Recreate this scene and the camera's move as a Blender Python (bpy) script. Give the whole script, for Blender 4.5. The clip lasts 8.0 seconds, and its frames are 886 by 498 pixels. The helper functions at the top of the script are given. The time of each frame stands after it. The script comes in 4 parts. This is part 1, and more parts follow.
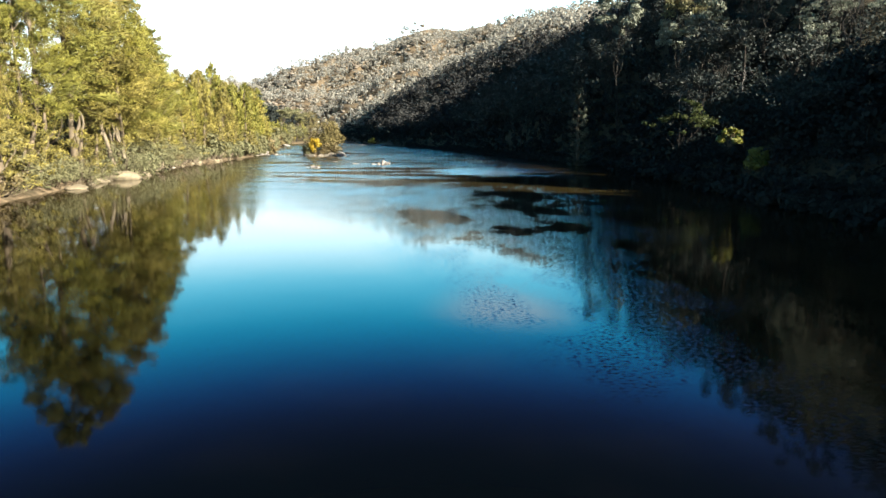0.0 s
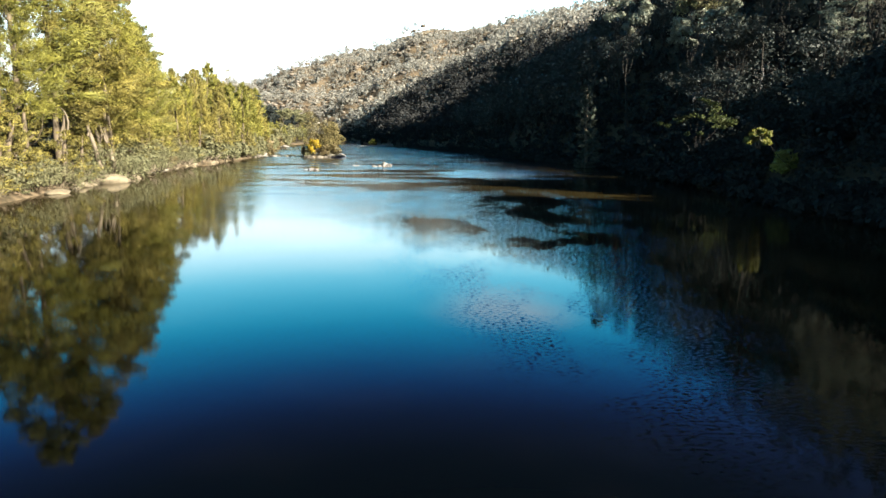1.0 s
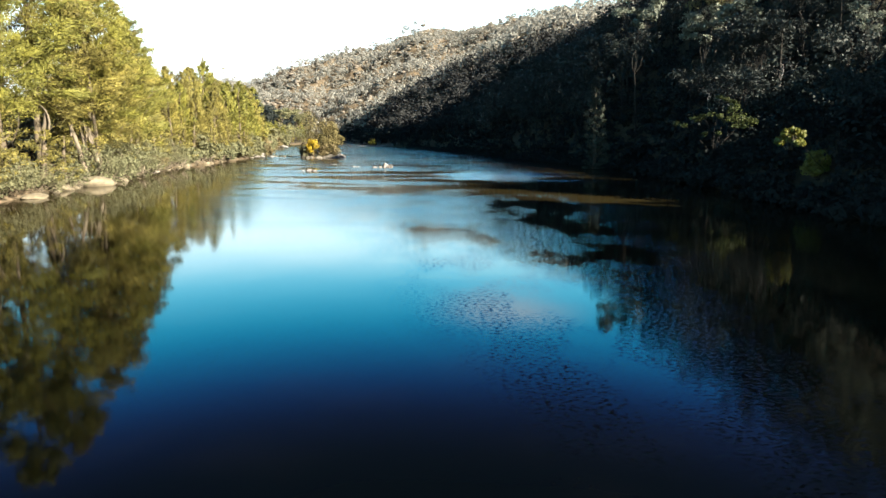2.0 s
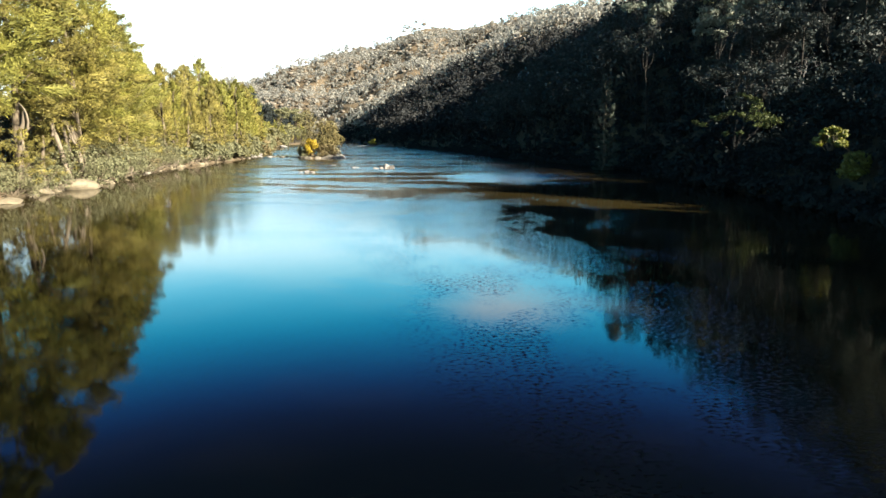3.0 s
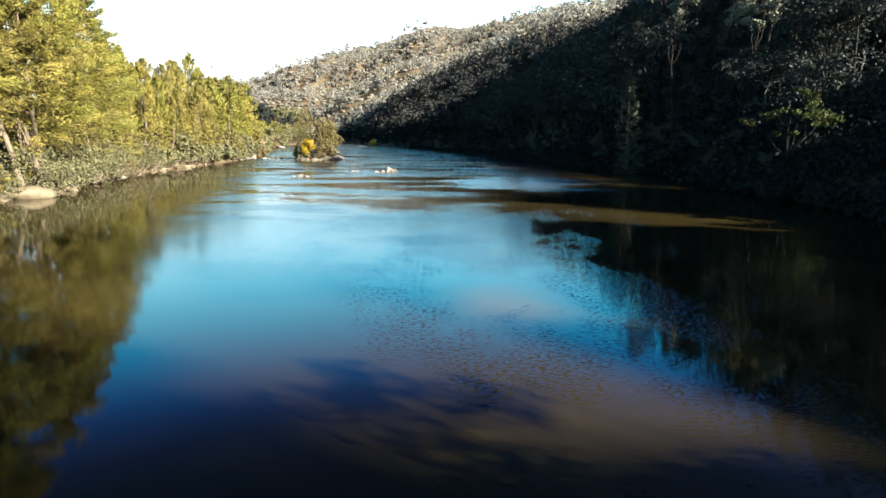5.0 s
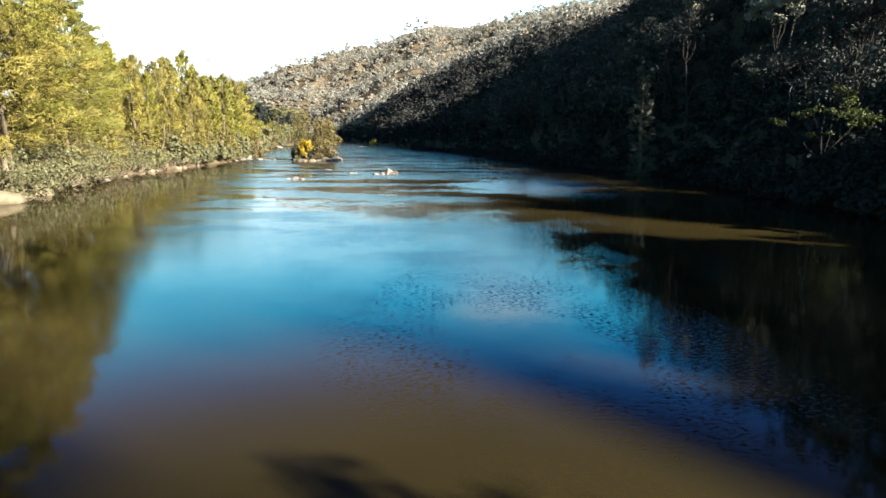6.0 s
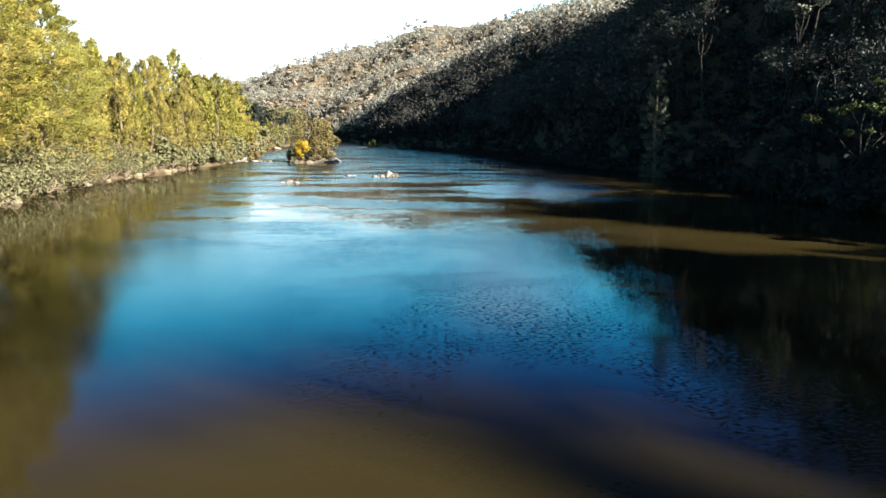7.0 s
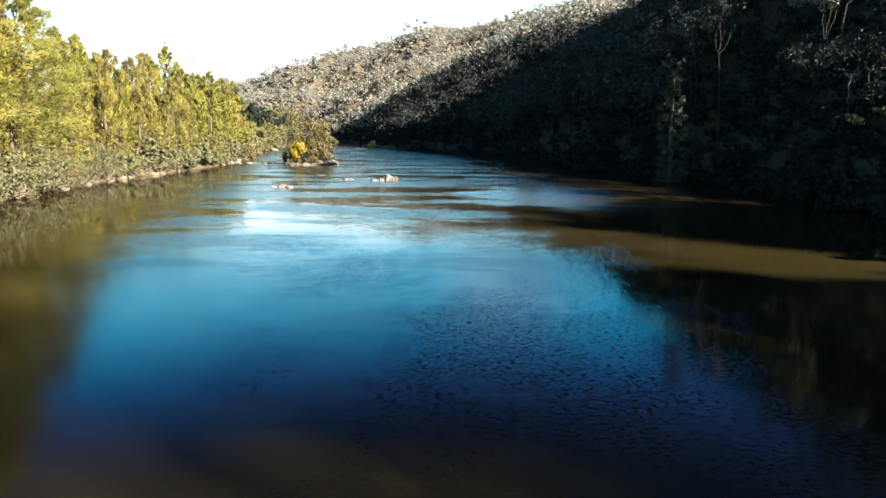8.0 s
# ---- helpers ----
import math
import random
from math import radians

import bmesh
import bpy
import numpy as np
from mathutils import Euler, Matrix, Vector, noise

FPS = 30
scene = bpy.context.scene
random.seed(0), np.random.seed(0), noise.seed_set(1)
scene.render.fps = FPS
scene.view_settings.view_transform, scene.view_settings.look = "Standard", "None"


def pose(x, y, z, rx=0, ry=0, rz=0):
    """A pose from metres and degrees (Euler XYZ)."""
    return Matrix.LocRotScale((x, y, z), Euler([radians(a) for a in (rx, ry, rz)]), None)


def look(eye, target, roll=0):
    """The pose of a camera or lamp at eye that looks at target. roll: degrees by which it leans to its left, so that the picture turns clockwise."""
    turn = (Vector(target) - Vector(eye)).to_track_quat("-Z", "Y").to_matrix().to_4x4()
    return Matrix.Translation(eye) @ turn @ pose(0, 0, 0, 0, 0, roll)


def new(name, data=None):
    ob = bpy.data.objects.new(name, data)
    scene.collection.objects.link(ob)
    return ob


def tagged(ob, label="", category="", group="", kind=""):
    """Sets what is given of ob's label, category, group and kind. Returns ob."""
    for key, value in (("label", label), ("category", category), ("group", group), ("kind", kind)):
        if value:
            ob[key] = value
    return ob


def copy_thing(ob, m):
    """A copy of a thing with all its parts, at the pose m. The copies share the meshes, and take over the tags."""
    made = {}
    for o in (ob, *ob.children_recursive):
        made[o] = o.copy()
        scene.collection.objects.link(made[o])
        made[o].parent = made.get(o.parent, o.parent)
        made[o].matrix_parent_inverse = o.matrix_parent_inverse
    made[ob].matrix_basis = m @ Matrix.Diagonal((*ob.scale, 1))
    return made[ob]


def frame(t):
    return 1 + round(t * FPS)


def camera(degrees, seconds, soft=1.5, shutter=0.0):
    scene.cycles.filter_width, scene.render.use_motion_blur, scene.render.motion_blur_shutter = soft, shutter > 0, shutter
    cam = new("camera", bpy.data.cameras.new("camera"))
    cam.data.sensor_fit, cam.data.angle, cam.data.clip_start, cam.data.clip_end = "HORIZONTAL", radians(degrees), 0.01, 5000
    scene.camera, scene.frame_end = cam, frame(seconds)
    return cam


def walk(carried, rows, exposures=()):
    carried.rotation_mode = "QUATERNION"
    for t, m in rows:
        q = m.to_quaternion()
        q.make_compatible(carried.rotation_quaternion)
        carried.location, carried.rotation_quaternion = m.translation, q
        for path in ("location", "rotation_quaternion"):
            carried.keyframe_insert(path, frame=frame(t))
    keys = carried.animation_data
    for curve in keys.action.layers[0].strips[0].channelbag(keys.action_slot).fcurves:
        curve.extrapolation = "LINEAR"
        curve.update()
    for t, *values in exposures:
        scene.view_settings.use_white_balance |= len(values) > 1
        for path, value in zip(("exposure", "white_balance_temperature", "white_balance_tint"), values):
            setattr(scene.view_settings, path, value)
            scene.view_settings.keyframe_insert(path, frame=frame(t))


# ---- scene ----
cam = camera(72.0, 8.0)
PATH = [
    (0, (0.069, 2.111, 5.356), (0.083, 4.077, 4.985), 0.3),
    (0.5, (-0.188, 4.004, 5.358), (-0.174, 5.969, 4.988), 0.3),
    (1, (-0.444, 5.907, 5.361), (-0.431, 7.873, 4.993), 0.3),
    (1.5, (-0.694, 7.834, 5.364), (-0.68, 9.8, 4.996), 0.3),
    (3, (-1.436, 13.755, 5.363), (-1.423, 15.72, 4.994), 0.3),
    (3.5, (-1.677, 15.8, 5.362), (-1.663, 17.766, 4.993), 0.4),
    (4, (-1.91, 17.914, 5.362), (-1.899, 19.88, 4.993), 0.3),
    (4.5, (-2.13, 20.091, 5.363), (-2.119, 22.056, 4.994), 0.3),
    (6, (-2.756, 26.786, 5.369), (-2.745, 28.752, 5.001), 0.4),
    (6.5, (-2.952, 29.05, 5.37), (-2.941, 31.016, 5.002), 0.3),
    (7, (-3.141, 31.339, 5.37), (-3.131, 33.304, 5.002), 0.1),
    (7.5, (-3.332, 33.642, 5.371), (-3.322, 35.608, 5.005), 0.1),
    (8, (-3.526, 35.951, 5.373), (-3.514, 37.918, 5.009), 0.2),
]
walk(cam, [(t, look(eye, target, roll)) for t, eye, target, roll in PATH], exposures=[(0.0, 3.4), (8.0, 3.4)])

# ---- light: low winter sun from behind the right-hand ridge, clear sky ----
SUN_AZ, SUN_EL = radians(122.0), radians(25.0)
SUN_WAY = Vector((math.sin(SUN_AZ) * math.cos(SUN_EL), math.cos(SUN_AZ) * math.cos(SUN_EL), math.sin(SUN_EL)))
sun_data = bpy.data.lights.new("sun", "SUN")
sun_data.energy, sun_data.angle, sun_data.color = 5.0, radians(0.5), (1.0, 0.92, 0.76)
sun = new("sun", sun_data)
sun.matrix_world = look(SUN_WAY * 300, (0, 0, 0))

world = bpy.data.worlds.new("sky")
scene.world = world
world.use_nodes = True
wn, wl = world.node_tree.nodes, world.node_tree.links
sky = wn.new("ShaderNodeTexSky")
sky.sky_type, sky.sun_disc = "NISHITA", False
sky.sun_elevation, sky.sun_rotation = SUN_EL, SUN_AZ
sky.air_density, sky.dust_density, sky.ozone_density = 1.0, 0.6, 2.0
rich = wn.new("ShaderNodeHueSaturation")
rich.inputs["Saturation"].default_value, rich.inputs["Value"].default_value = 1.5, 0.06
wl.new(sky.outputs[0], rich.inputs["Color"])
# pale haze low in the sky, and a few thin streaks of cloud
place_w = wn.new("ShaderNodeTexCoord")
split_w = wn.new("ShaderNodeSeparateXYZ")
wl.new(place_w.outputs["Generated"], split_w.inputs[0])
height_w = wn.new("ShaderNodeMapRange")
height_w.inputs["From Max"].default_value = 0.7
wl.new(split_w.outputs[2], height_w.inputs["Value"])
low = wn.new("ShaderNodeValToRGB")
low.color_ramp.interpolation = "B_SPLINE"
SKY_STOPS = ((0, (0.198, 0.202, 0.207)), (0.08, (0.320, 0.346, 0.358)), (0.17, (0.506, 0.599, 0.632)), (0.21, (0.525, 0.700, 0.746)), (0.25, (0.500, 0.730, 0.800)), (0.29, (0.330, 0.680, 0.810)), (0.33, (0.130, 0.600, 0.810)),
             (0.405, (0.018, 0.475, 0.770)), (0.47, (0.013, 0.300, 0.650)), (0.54, (0.018, 0.105, 0.400)), (0.61, (0.020, 0.036, 0.130)), (0.7, (0.014, 0.018, 0.036)), (1, (0.006, 0.008, 0.014)))
while len(low.color_ramp.elements) < len(SKY_STOPS):
    low.color_ramp.elements.new(0.5)
for el, (at, col) in zip(low.color_ramp.elements, SKY_STOPS):
    el.position, el.color = at, (*col, 1)
wl.new(height_w.outputs[0], low.inputs[0])
glow = wn.new("ShaderNodeVectorMath")
glow.operation = "SCALE"
glow.inputs["Scale"].default_value = 10.2
wl.new(low.outputs[0], glow.inputs[0])
both = wn.new("ShaderNodeVectorMath")
both.operation = "ADD"
wl.new(glow.outputs[0], both.inputs[0])
wl.new(rich.outputs[0], both.inputs[1])
drift = wn.new("ShaderNodeMapping")
drift.inputs["Scale"].default_value = (2.0, 2.0, 9.0)
wl.new(place_w.outputs["Generated"], drift.inputs[0])
wisps = wn.new("ShaderNodeTexNoise")
wisps.inputs["Scale"].default_value, wisps.inputs["Detail"].default_value = 1.6, 4.0
wl.new(drift.outputs[0], wisps.inputs["Vector"])
cloud = wn.new("ShaderNodeMapRange")
for key, value in (("From Min", 0.52), ("From Max", 0.78), ("To Min", 0.0), ("To Max", 0.025)):
    cloud.inputs[key].default_value = value
wl.new(wisps.outputs[0], cloud.inputs["Value"])
# one thin cloud over the valley upstream
thin = wn.new("ShaderNodeMapping")
thin.inputs["Location"].default_value, thin.inputs["Scale"].default_value = (-0.82, 0.0, -8.1), (7.6, 0.0, 29.0)
wl.new(place_w.outputs["Generated"], thin.inputs[0])
away = wn.new("ShaderNodeVectorMath")
away.operation = "LENGTH"
wl.new(thin.outputs[0], away.inputs[0])
veil = wn.new("ShaderNodeMapRange")
veil.interpolation_type = "SMOOTHSTEP"
for key, value in (("From Min", 1.25), ("From Max", 0.15), ("To Min", 0.0), ("To Max", 1.0)):
    veil.inputs[key].default_value = value
wl.new(away.outputs["Value"], veil.inputs["Value"])
ahead = wn.new("ShaderNodeMath")
ahead.operation = "GREATER_THAN"
wl.new(split_w.outputs[1], ahead.inputs[0])
curl = wn.new("ShaderNodeMapRange")
for key, value in (("From Min", 0.36), ("From Max", 0.62), ("To Min", 0.1), ("To Max", 0.55)):
    curl.inputs[key].default_value = value
wl.new(wisps.outputs[0], curl.inputs["Value"])
puff, wisp = wn.new("ShaderNodeMath"), wn.new("ShaderNodeMath")
puff.operation = wisp.operation = "MULTIPLY"
wl.new(veil.outputs[0], puff.inputs[0])
wl.new(curl.outputs[0], puff.inputs[1])
wl.new(puff.outputs[0], wisp.inputs[0])
wl.new(ahead.outputs[0], wisp.inputs[1])
whole = wn.new("ShaderNodeMath")
whole.operation = "MAXIMUM"
wl.new(wisp.outputs[0], whole.inputs[0])
wl.new(cloud.outputs[0], whole.inputs[1])
pale = wn.new("ShaderNodeMix")
pale.data_type = "RGBA"
pale.inputs[7].default_value = (6.6, 6.6, 6.8, 1)
wl.new(whole.outputs[0], pale.inputs[0])
wl.new(both.outputs[0], pale.inputs[6])
wl.new(pale.outputs[2], wn["Background"].inputs[0])
wn["Background"].inputs[1].default_value = 0.05


# ---- materials ----
class Mat:
    """A node material with short ways to wire it."""

    def __init__(self, name):
        self.mat = bpy.data.materials.new(name)
        self.mat.use_nodes = True
        self.tree = self.mat.node_tree
        self.n, self.l = self.tree.nodes, self.tree.links
        self.bsdf = self.n["Principled BSDF"]
        self.out = self.n["Material Output"]

    def node(self, kind, **sets):
        nd = self.n.new(kind)
        for key, value in sets.items():
            nd.inputs[key.replace("_", " ")].default_value = value
        return nd

    def coords(self, space="Object", scale=(1, 1, 1)):
        tc = self.n.new("ShaderNodeTexCoord")
        mp = self.n.new("ShaderNodeMapping")
        mp.inputs["Scale"].default_value = scale
        self.l.new(tc.outputs[space], mp.inputs[0])
        return mp.outputs[0]

    def noise(self, vector, scale, detail=3.0, rough=0.55):
        nd = self.node("ShaderNodeTexNoise", Scale=scale, Detail=detail, Roughness=rough)
        self.l.new(vector, nd.inputs["Vector"])
        return nd.outputs[0]

    def ramp(self, fac, *stops):
        nd = self.n.new("ShaderNodeValToRGB")
        while len(nd.color_ramp.elements) < len(stops):
            nd.color_ramp.elements.new(0.5)
        for el, (at, col) in zip(nd.color_ramp.elements, stops):
            el.position, el.color = at, (*col, 1)
        self.l.new(fac, nd.inputs[0])
        return nd.outputs[0]

    def mix(self, fac, a, b, blend="MIX"):
        nd = self.n.new("ShaderNodeMix")
        nd.data_type, nd.blend_type = "RGBA", blend
        for sock, value in ((nd.inputs[0], fac), (nd.inputs[6], a), (nd.inputs[7], b)):
            if isinstance(value, bpy.types.NodeSocket):
                self.l.new(value, sock)
            elif isinstance(value, tuple):
                sock.default_value = (*value, 1)
            else:
                sock.default_value = value
        return nd.outputs[2]

    def math(self, op, a, b=0.0):
        nd = self.n.new("ShaderNodeMath")
        nd.operation = op
        for sock, value in ((nd.inputs[0], a), (nd.inputs[1], b)):
            if isinstance(value, bpy.types.NodeSocket):
                self.l.new(value, sock)
            else:
                sock.default_value = value
        return nd.outputs[0]

    def bump(self, height, strength, distance):
        nd = self.node("ShaderNodeBump", Strength=strength, Distance=distance)
        self.l.new(height, nd.inputs["Height"])
        self.l.new(nd.outputs[0], self.bsdf.inputs["Normal"])
        return nd


def leaf_material(name, dark, light, odd, glow=0.3, gloss=0.55, vary=0.45, lo=0.15, hi=0.85, shine=0.3, clump=0.4):
    """Leaves: each leaf, each spray and each tree has its own shade; some light comes through."""
    m = Mat(name)
    isl = m.n.new("ShaderNodeNewGeometry").outputs["Random Per Island"]
    rnd = m.n.new("ShaderNodeObjectInfo").outputs["Random"]
    big = m.noise(m.coords("Object"), 0.45, 2.0)
    wide = m.noise(m.coords("Object"), 0.07, 2.0)
    tone = m.math("ADD", m.math("ADD", m.math("MULTIPLY", isl, vary), (0.45 - vary) * 0.5), m.math("ADD", m.math("MULTIPLY", big, clump), m.math("ADD", m.math("MULTIPLY", wide, 0.3), (0.4 - clump) * 0.5)))
    col = m.ramp(tone, (lo, dark), (hi, light))
    col = m.mix(m.math("MULTIPLY", rnd, 0.55), col, odd)
    m.l.new(col, m.bsdf.inputs["Base Color"])
    m.bsdf.inputs["Roughness"].default_value = gloss
    m.bsdf.inputs["Specular IOR Level"].default_value = shine
    tr = m.n.new("ShaderNodeBsdfTranslucent")
    m.l.new(col, tr.inputs[0])
    mx = m.n.new("ShaderNodeMixShader")
    mx.inputs[0].default_value = glow
    m.l.new(m.bsdf.outputs[0], mx.inputs[1])
    m.l.new(tr.outputs[0], mx.inputs[2])
    m.l.new(mx.outputs[0], m.out.inputs[0])
    return m.mat


def bark_material(name, dark, light, scale=3.0):
    m = Mat(name)
    co = m.coords("Object", (1, 1, 0.25))
    n1, n2 = m.noise(co, scale, 5.0), m.noise(co, scale * 6, 3.0)
    col = m.ramp(m.math("ADD", m.math("MULTIPLY", n1, 0.6), m.math("MULTIPLY", n2, 0.4)), (0.3, dark), (0.7, light))
    m.l.new(col, m.bsdf.inputs["Base Color"])
    m.bsdf.inputs["Roughness"].default_value = 0.85
    m.bsdf.inputs["Specular IOR Level"].default_value = 0.08
    m.bump(n2, 0.6, 0.03)
    return m.mat


def rock_material(name, dark, light):
    m = Mat(name)
    co = m.coords("Object")
    n1, n2, n3 = m.noise(co, 1.2, 4.0), m.noise(co, 9.0, 5.0), m.noise(co, 40.0, 2.0)
    col = m.ramp(m.math("ADD", m.math("MULTIPLY", n1, 0.5), m.math("MULTIPLY", n2, 0.5)), (0.32, dark), (0.62, light))
    m.l.new(col, m.bsdf.inputs["Base Color"])
    m.bsdf.inputs["Roughness"].default_value = 0.8
    m.bump(m.math("ADD", n2, m.math("MULTIPLY", n3, 0.4)), 0.7, 0.06)
    return m.mat


def ground_material():
    m = Mat("ground")
    co = m.coords("Object")
    n1, n2, n3 = m.noise(co, 0.06, 4.0), m.noise(co, 0.7, 5.0), m.noise(co, 6.0, 4.0)
    col = m.ramp(m.math("ADD", m.math("MULTIPLY", n1, 0.5), m.math("MULTIPLY", n2, 0.5)),
                 (0.3, (0.009, 0.008, 0.004)), (0.5, (0.019, 0.016, 0.009)), (0.68, (0.038, 0.031, 0.018)))
    split = m.n.new("ShaderNodeSeparateXYZ")
    m.l.new(co, split.inputs[0])
    west = m.math("LESS_THAN", split.outputs[0], -22.0)
    # bare sandy earth along the sunny waterline, dry litter and grass on the far hill
    sand = m.math("MULTIPLY", m.math("MULTIPLY", m.ramp(split.outputs[2], (0.55, (1, 1, 1)), (1.0, (0, 0, 0))), m.ramp(n2, (0.4, (0.1, 0.1, 0.1)), (0.6, (0.9, 0.9, 0.9)))), west)
    col = m.mix(sand, col, (0.105, 0.076, 0.048))
    dry = m.math("MULTIPLY", m.ramp(m.math("MULTIPLY", split.outputs[1], 0.001), (0.37, (0, 0, 0)), (0.42, (1, 1, 1))), 0.85)
    col = m.mix(dry, col, m.ramp(n2, (0.35, (0.05, 0.038, 0.024)), (0.65, (0.12, 0.088, 0.058))))
    col = m.mix(0.3, col, m.ramp(n3, (0.3, (0.007, 0.006, 0.003)), (0.7, (0.05, 0.04, 0.023))))
    m.l.new(col, m.bsdf.inputs["Base Color"])
    m.bsdf.inputs["Roughness"].default_value = 0.95
    m.bsdf.inputs["Specular IOR Level"].default_value = 0.1
    m.bump(n3, 0.8, 0.15)
    return m.mat


def water_material():
    """Turbid brown river water with a mirror surface; calm pools and patches ruffled by the current."""
    m = Mat("river_water")
    co = m.coords("Object")
    silt = m.noise(m.coords("Object", (0.5, 1.0, 1)), 0.09, 3.0)
    m.l.new(m.ramp(silt, (0.35, (0.0077, 0.0059, 0.0021)), (0.7, (0.0134, 0.0104, 0.0038))), m.bsdf.inputs["Base Color"])
    m.bsdf.inputs["IOR"].default_value = 1.33
    m.bsdf.inputs["Specular IOR Level"].default_value = 0.135
    split = m.n.new("ShaderNodeSeparateXYZ")
    m.l.new(co, split.inputs[0])
    wx, wy = split.outputs[0], split.outputs[1]

    def span(value, a, b, c, d):
        nd = m.n.new("ShaderNodeMapRange")
        nd.interpolation_type = "SMOOTHSTEP"
        for key, v in (("From Min", a), ("From Max", b), ("To Min", c), ("To Max", d)):
            nd.inputs[key].default_value = v
        m.l.new(value, nd.inputs["Value"])
        return nd.outputs[0]

    # uneven edges for the patches below
    stray = m.math("MULTIPLY", m.math("SUBTRACT", m.noise(m.coords("Object", (0.35, 1.0, 1)), 0.32, 7.0, 0.74), 0.5), 3.4)

    def patch(cx, cy, rx, ry, edge=0.7):
        """1 within an oval stretch of water, 0 outside it."""
        dx, dy = m.math("DIVIDE", m.math("SUBTRACT", wx, cx), rx), m.math("DIVIDE", m.math("SUBTRACT", wy, cy), ry)
        r = m.math("ADD", m.math("SQRT", m.math("ADD", m.math("MULTIPLY", dx, dx), m.math("MULTIPLY", dy, dy))), stray)
        return span(r, 1.0 - edge, 1.0 + edge, 1.0, 0.0)

    # how far the current breaks the surface: quick over the shallows upstream, less in the pool, calm under the left bank
    lane = m.math("ADD", wx, m.math("MULTIPLY", wy, 0.30))
    quick = m.math("MULTIPLY", span(wy, 32.0, 62.0, 0.0, 1.0), span(lane, -5.0, 3.0, 0.08, 1.0))
    streaks = m.noise(m.coords("Object", (0.30, 1.0, 1)), 0.20, 4.0, 0.62)
    broken = span(streaks, 0.40, 0.56, 0.10, 1.0)
    chop = m.math("MULTIPLY", quick, m.math("MAXIMUM", broken, span(wy, 78.0, 62.0, 0.0, 0.75)))
    for calm in (patch(-0.5, 95.0, 5.0, 8.0), patch(-5.3, 68.0, 4.0, 4.0), patch(-2.2, 45.5, 2.6, 2.2), patch(5.0, 76.0, 7.0, 3.2)):
        chop = m.math("MULTIPLY", chop, m.math("SUBTRACT", 1.0, m.math("MULTIPLY", calm, 0.6)))
    tongue = m.math("MULTIPLY", patch(8.0, 93.0, 8.5, 8.0), span(streaks, 0.36, 0.5, 0.35, 1.0))
    chop = m.math("MAXIMUM", chop, tongue)
    # the slack water under the shaded bank lies still
    slack = m.math("MULTIPLY", span(wx, -1.0, 5.0, 0.0, 0.92), span(wy, 84.0, 77.0, 0.0, 1.0))
    chop = m.math("MULTIPLY", chop, m.math("SUBTRACT", 1.0, slack))
    # wavelets tilt the mirror this way and that
    chips = m.node("ShaderNodeTexNoise", Scale=4.2, Detail=2.0, Roughness=0.55)
    m.l.new(m.coords("Object", (0.55, 1.0, 1)), chips.inputs["Vector"])
    # single small wavelets with steep downstream faces stand on the pool along the edge of the current
    dab = span(m.noise(m.coords("Object", (0.6, 1.1, 1)), 11.0, 3.0, 0.6), 0.48, 0.74, 0.0, 1.0)
    flock = span(m.noise(m.coords("Object", (1.0, 0.6, 1)), 0.22, 4.0, 0.6), 0.42, 0.58, 0.05, 1.0)
    along = m.math("ADD", wx, m.math("MULTIPLY", m.math("SUBTRACT", wy, 20.0), 0.32))
    ruffle = m.math("MULTIPLY", flock, m.math("MULTIPLY", span(along, -0.5, 4.5, 0.02, 1.0), span(wy, 72.0, 58.0, 0.2, 1.0)))
    steep = m.math("MULTIPLY", m.math("MULTIPLY", dab, ruffle), -0.19)

    def vector(op, a, b=None):
        nd = m.n.new("ShaderNodeVectorMath")
        nd.operation = op
        for sock, value in zip(nd.inputs, (a, b)):
            if isinstance(value, tuple):
                sock.default_value = value
            elif value is not None:
                m.l.new(value, sock)
        return nd.outputs[0]

    quick_far = m.math("MULTIPLY", chop, span(wy, 52.0, 84.0, 0.15, 1.0))
    tilt, lee = m.n.new("ShaderNodeCombineXYZ"), m.n.new("ShaderNodeCombineXYZ")
    m.l.new(m.math("MULTIPLY", quick_far, 0.2), tilt.inputs[0])
    m.l.new(m.math("MULTIPLY", quick_far, 0.36), tilt.inputs[1])
    # at a low glance the faces turned to the eye hide the others
    m.l.new(m.math("ADD", steep, m.math("ADD", m.math("MULTIPLY", chop, -0.02), m.math("MULTIPLY", tongue, -0.07))), lee.inputs[1])
    lee.inputs[2].default_value = 1.0
    facet = vector("MULTIPLY", vector("SUBTRACT", chips.outputs["Color"], (0.5, 0.5, 0.5)), tilt.outputs[0])
    level = vector("NORMALIZE", vector("ADD", facet, lee.outputs[0]))
    fine = m.noise(m.coords("Object", (0.8, 1.2, 1)), 5.0, 2.0, 0.5)
    swell = m.noise(m.coords("Object", (1.0, 0.7, 1)), 0.55, 2.0, 0.5)
    height = m.math("ADD", m.math("MULTIPLY", fine, m.math("MULTIPLY", ruffle, 0.10)), m.math("MULTIPLY", swell, 0.12))
    m.l.new(level, m.bump(height, 1.0, 0.02).inputs["Normal"])
    # ripples too fine to model make the quick water rougher
    m.l.new(m.math("ADD", m.math("MULTIPLY", chop, 0.19), 0.045), m.bsdf.inputs["Roughness"])
    return m.mat


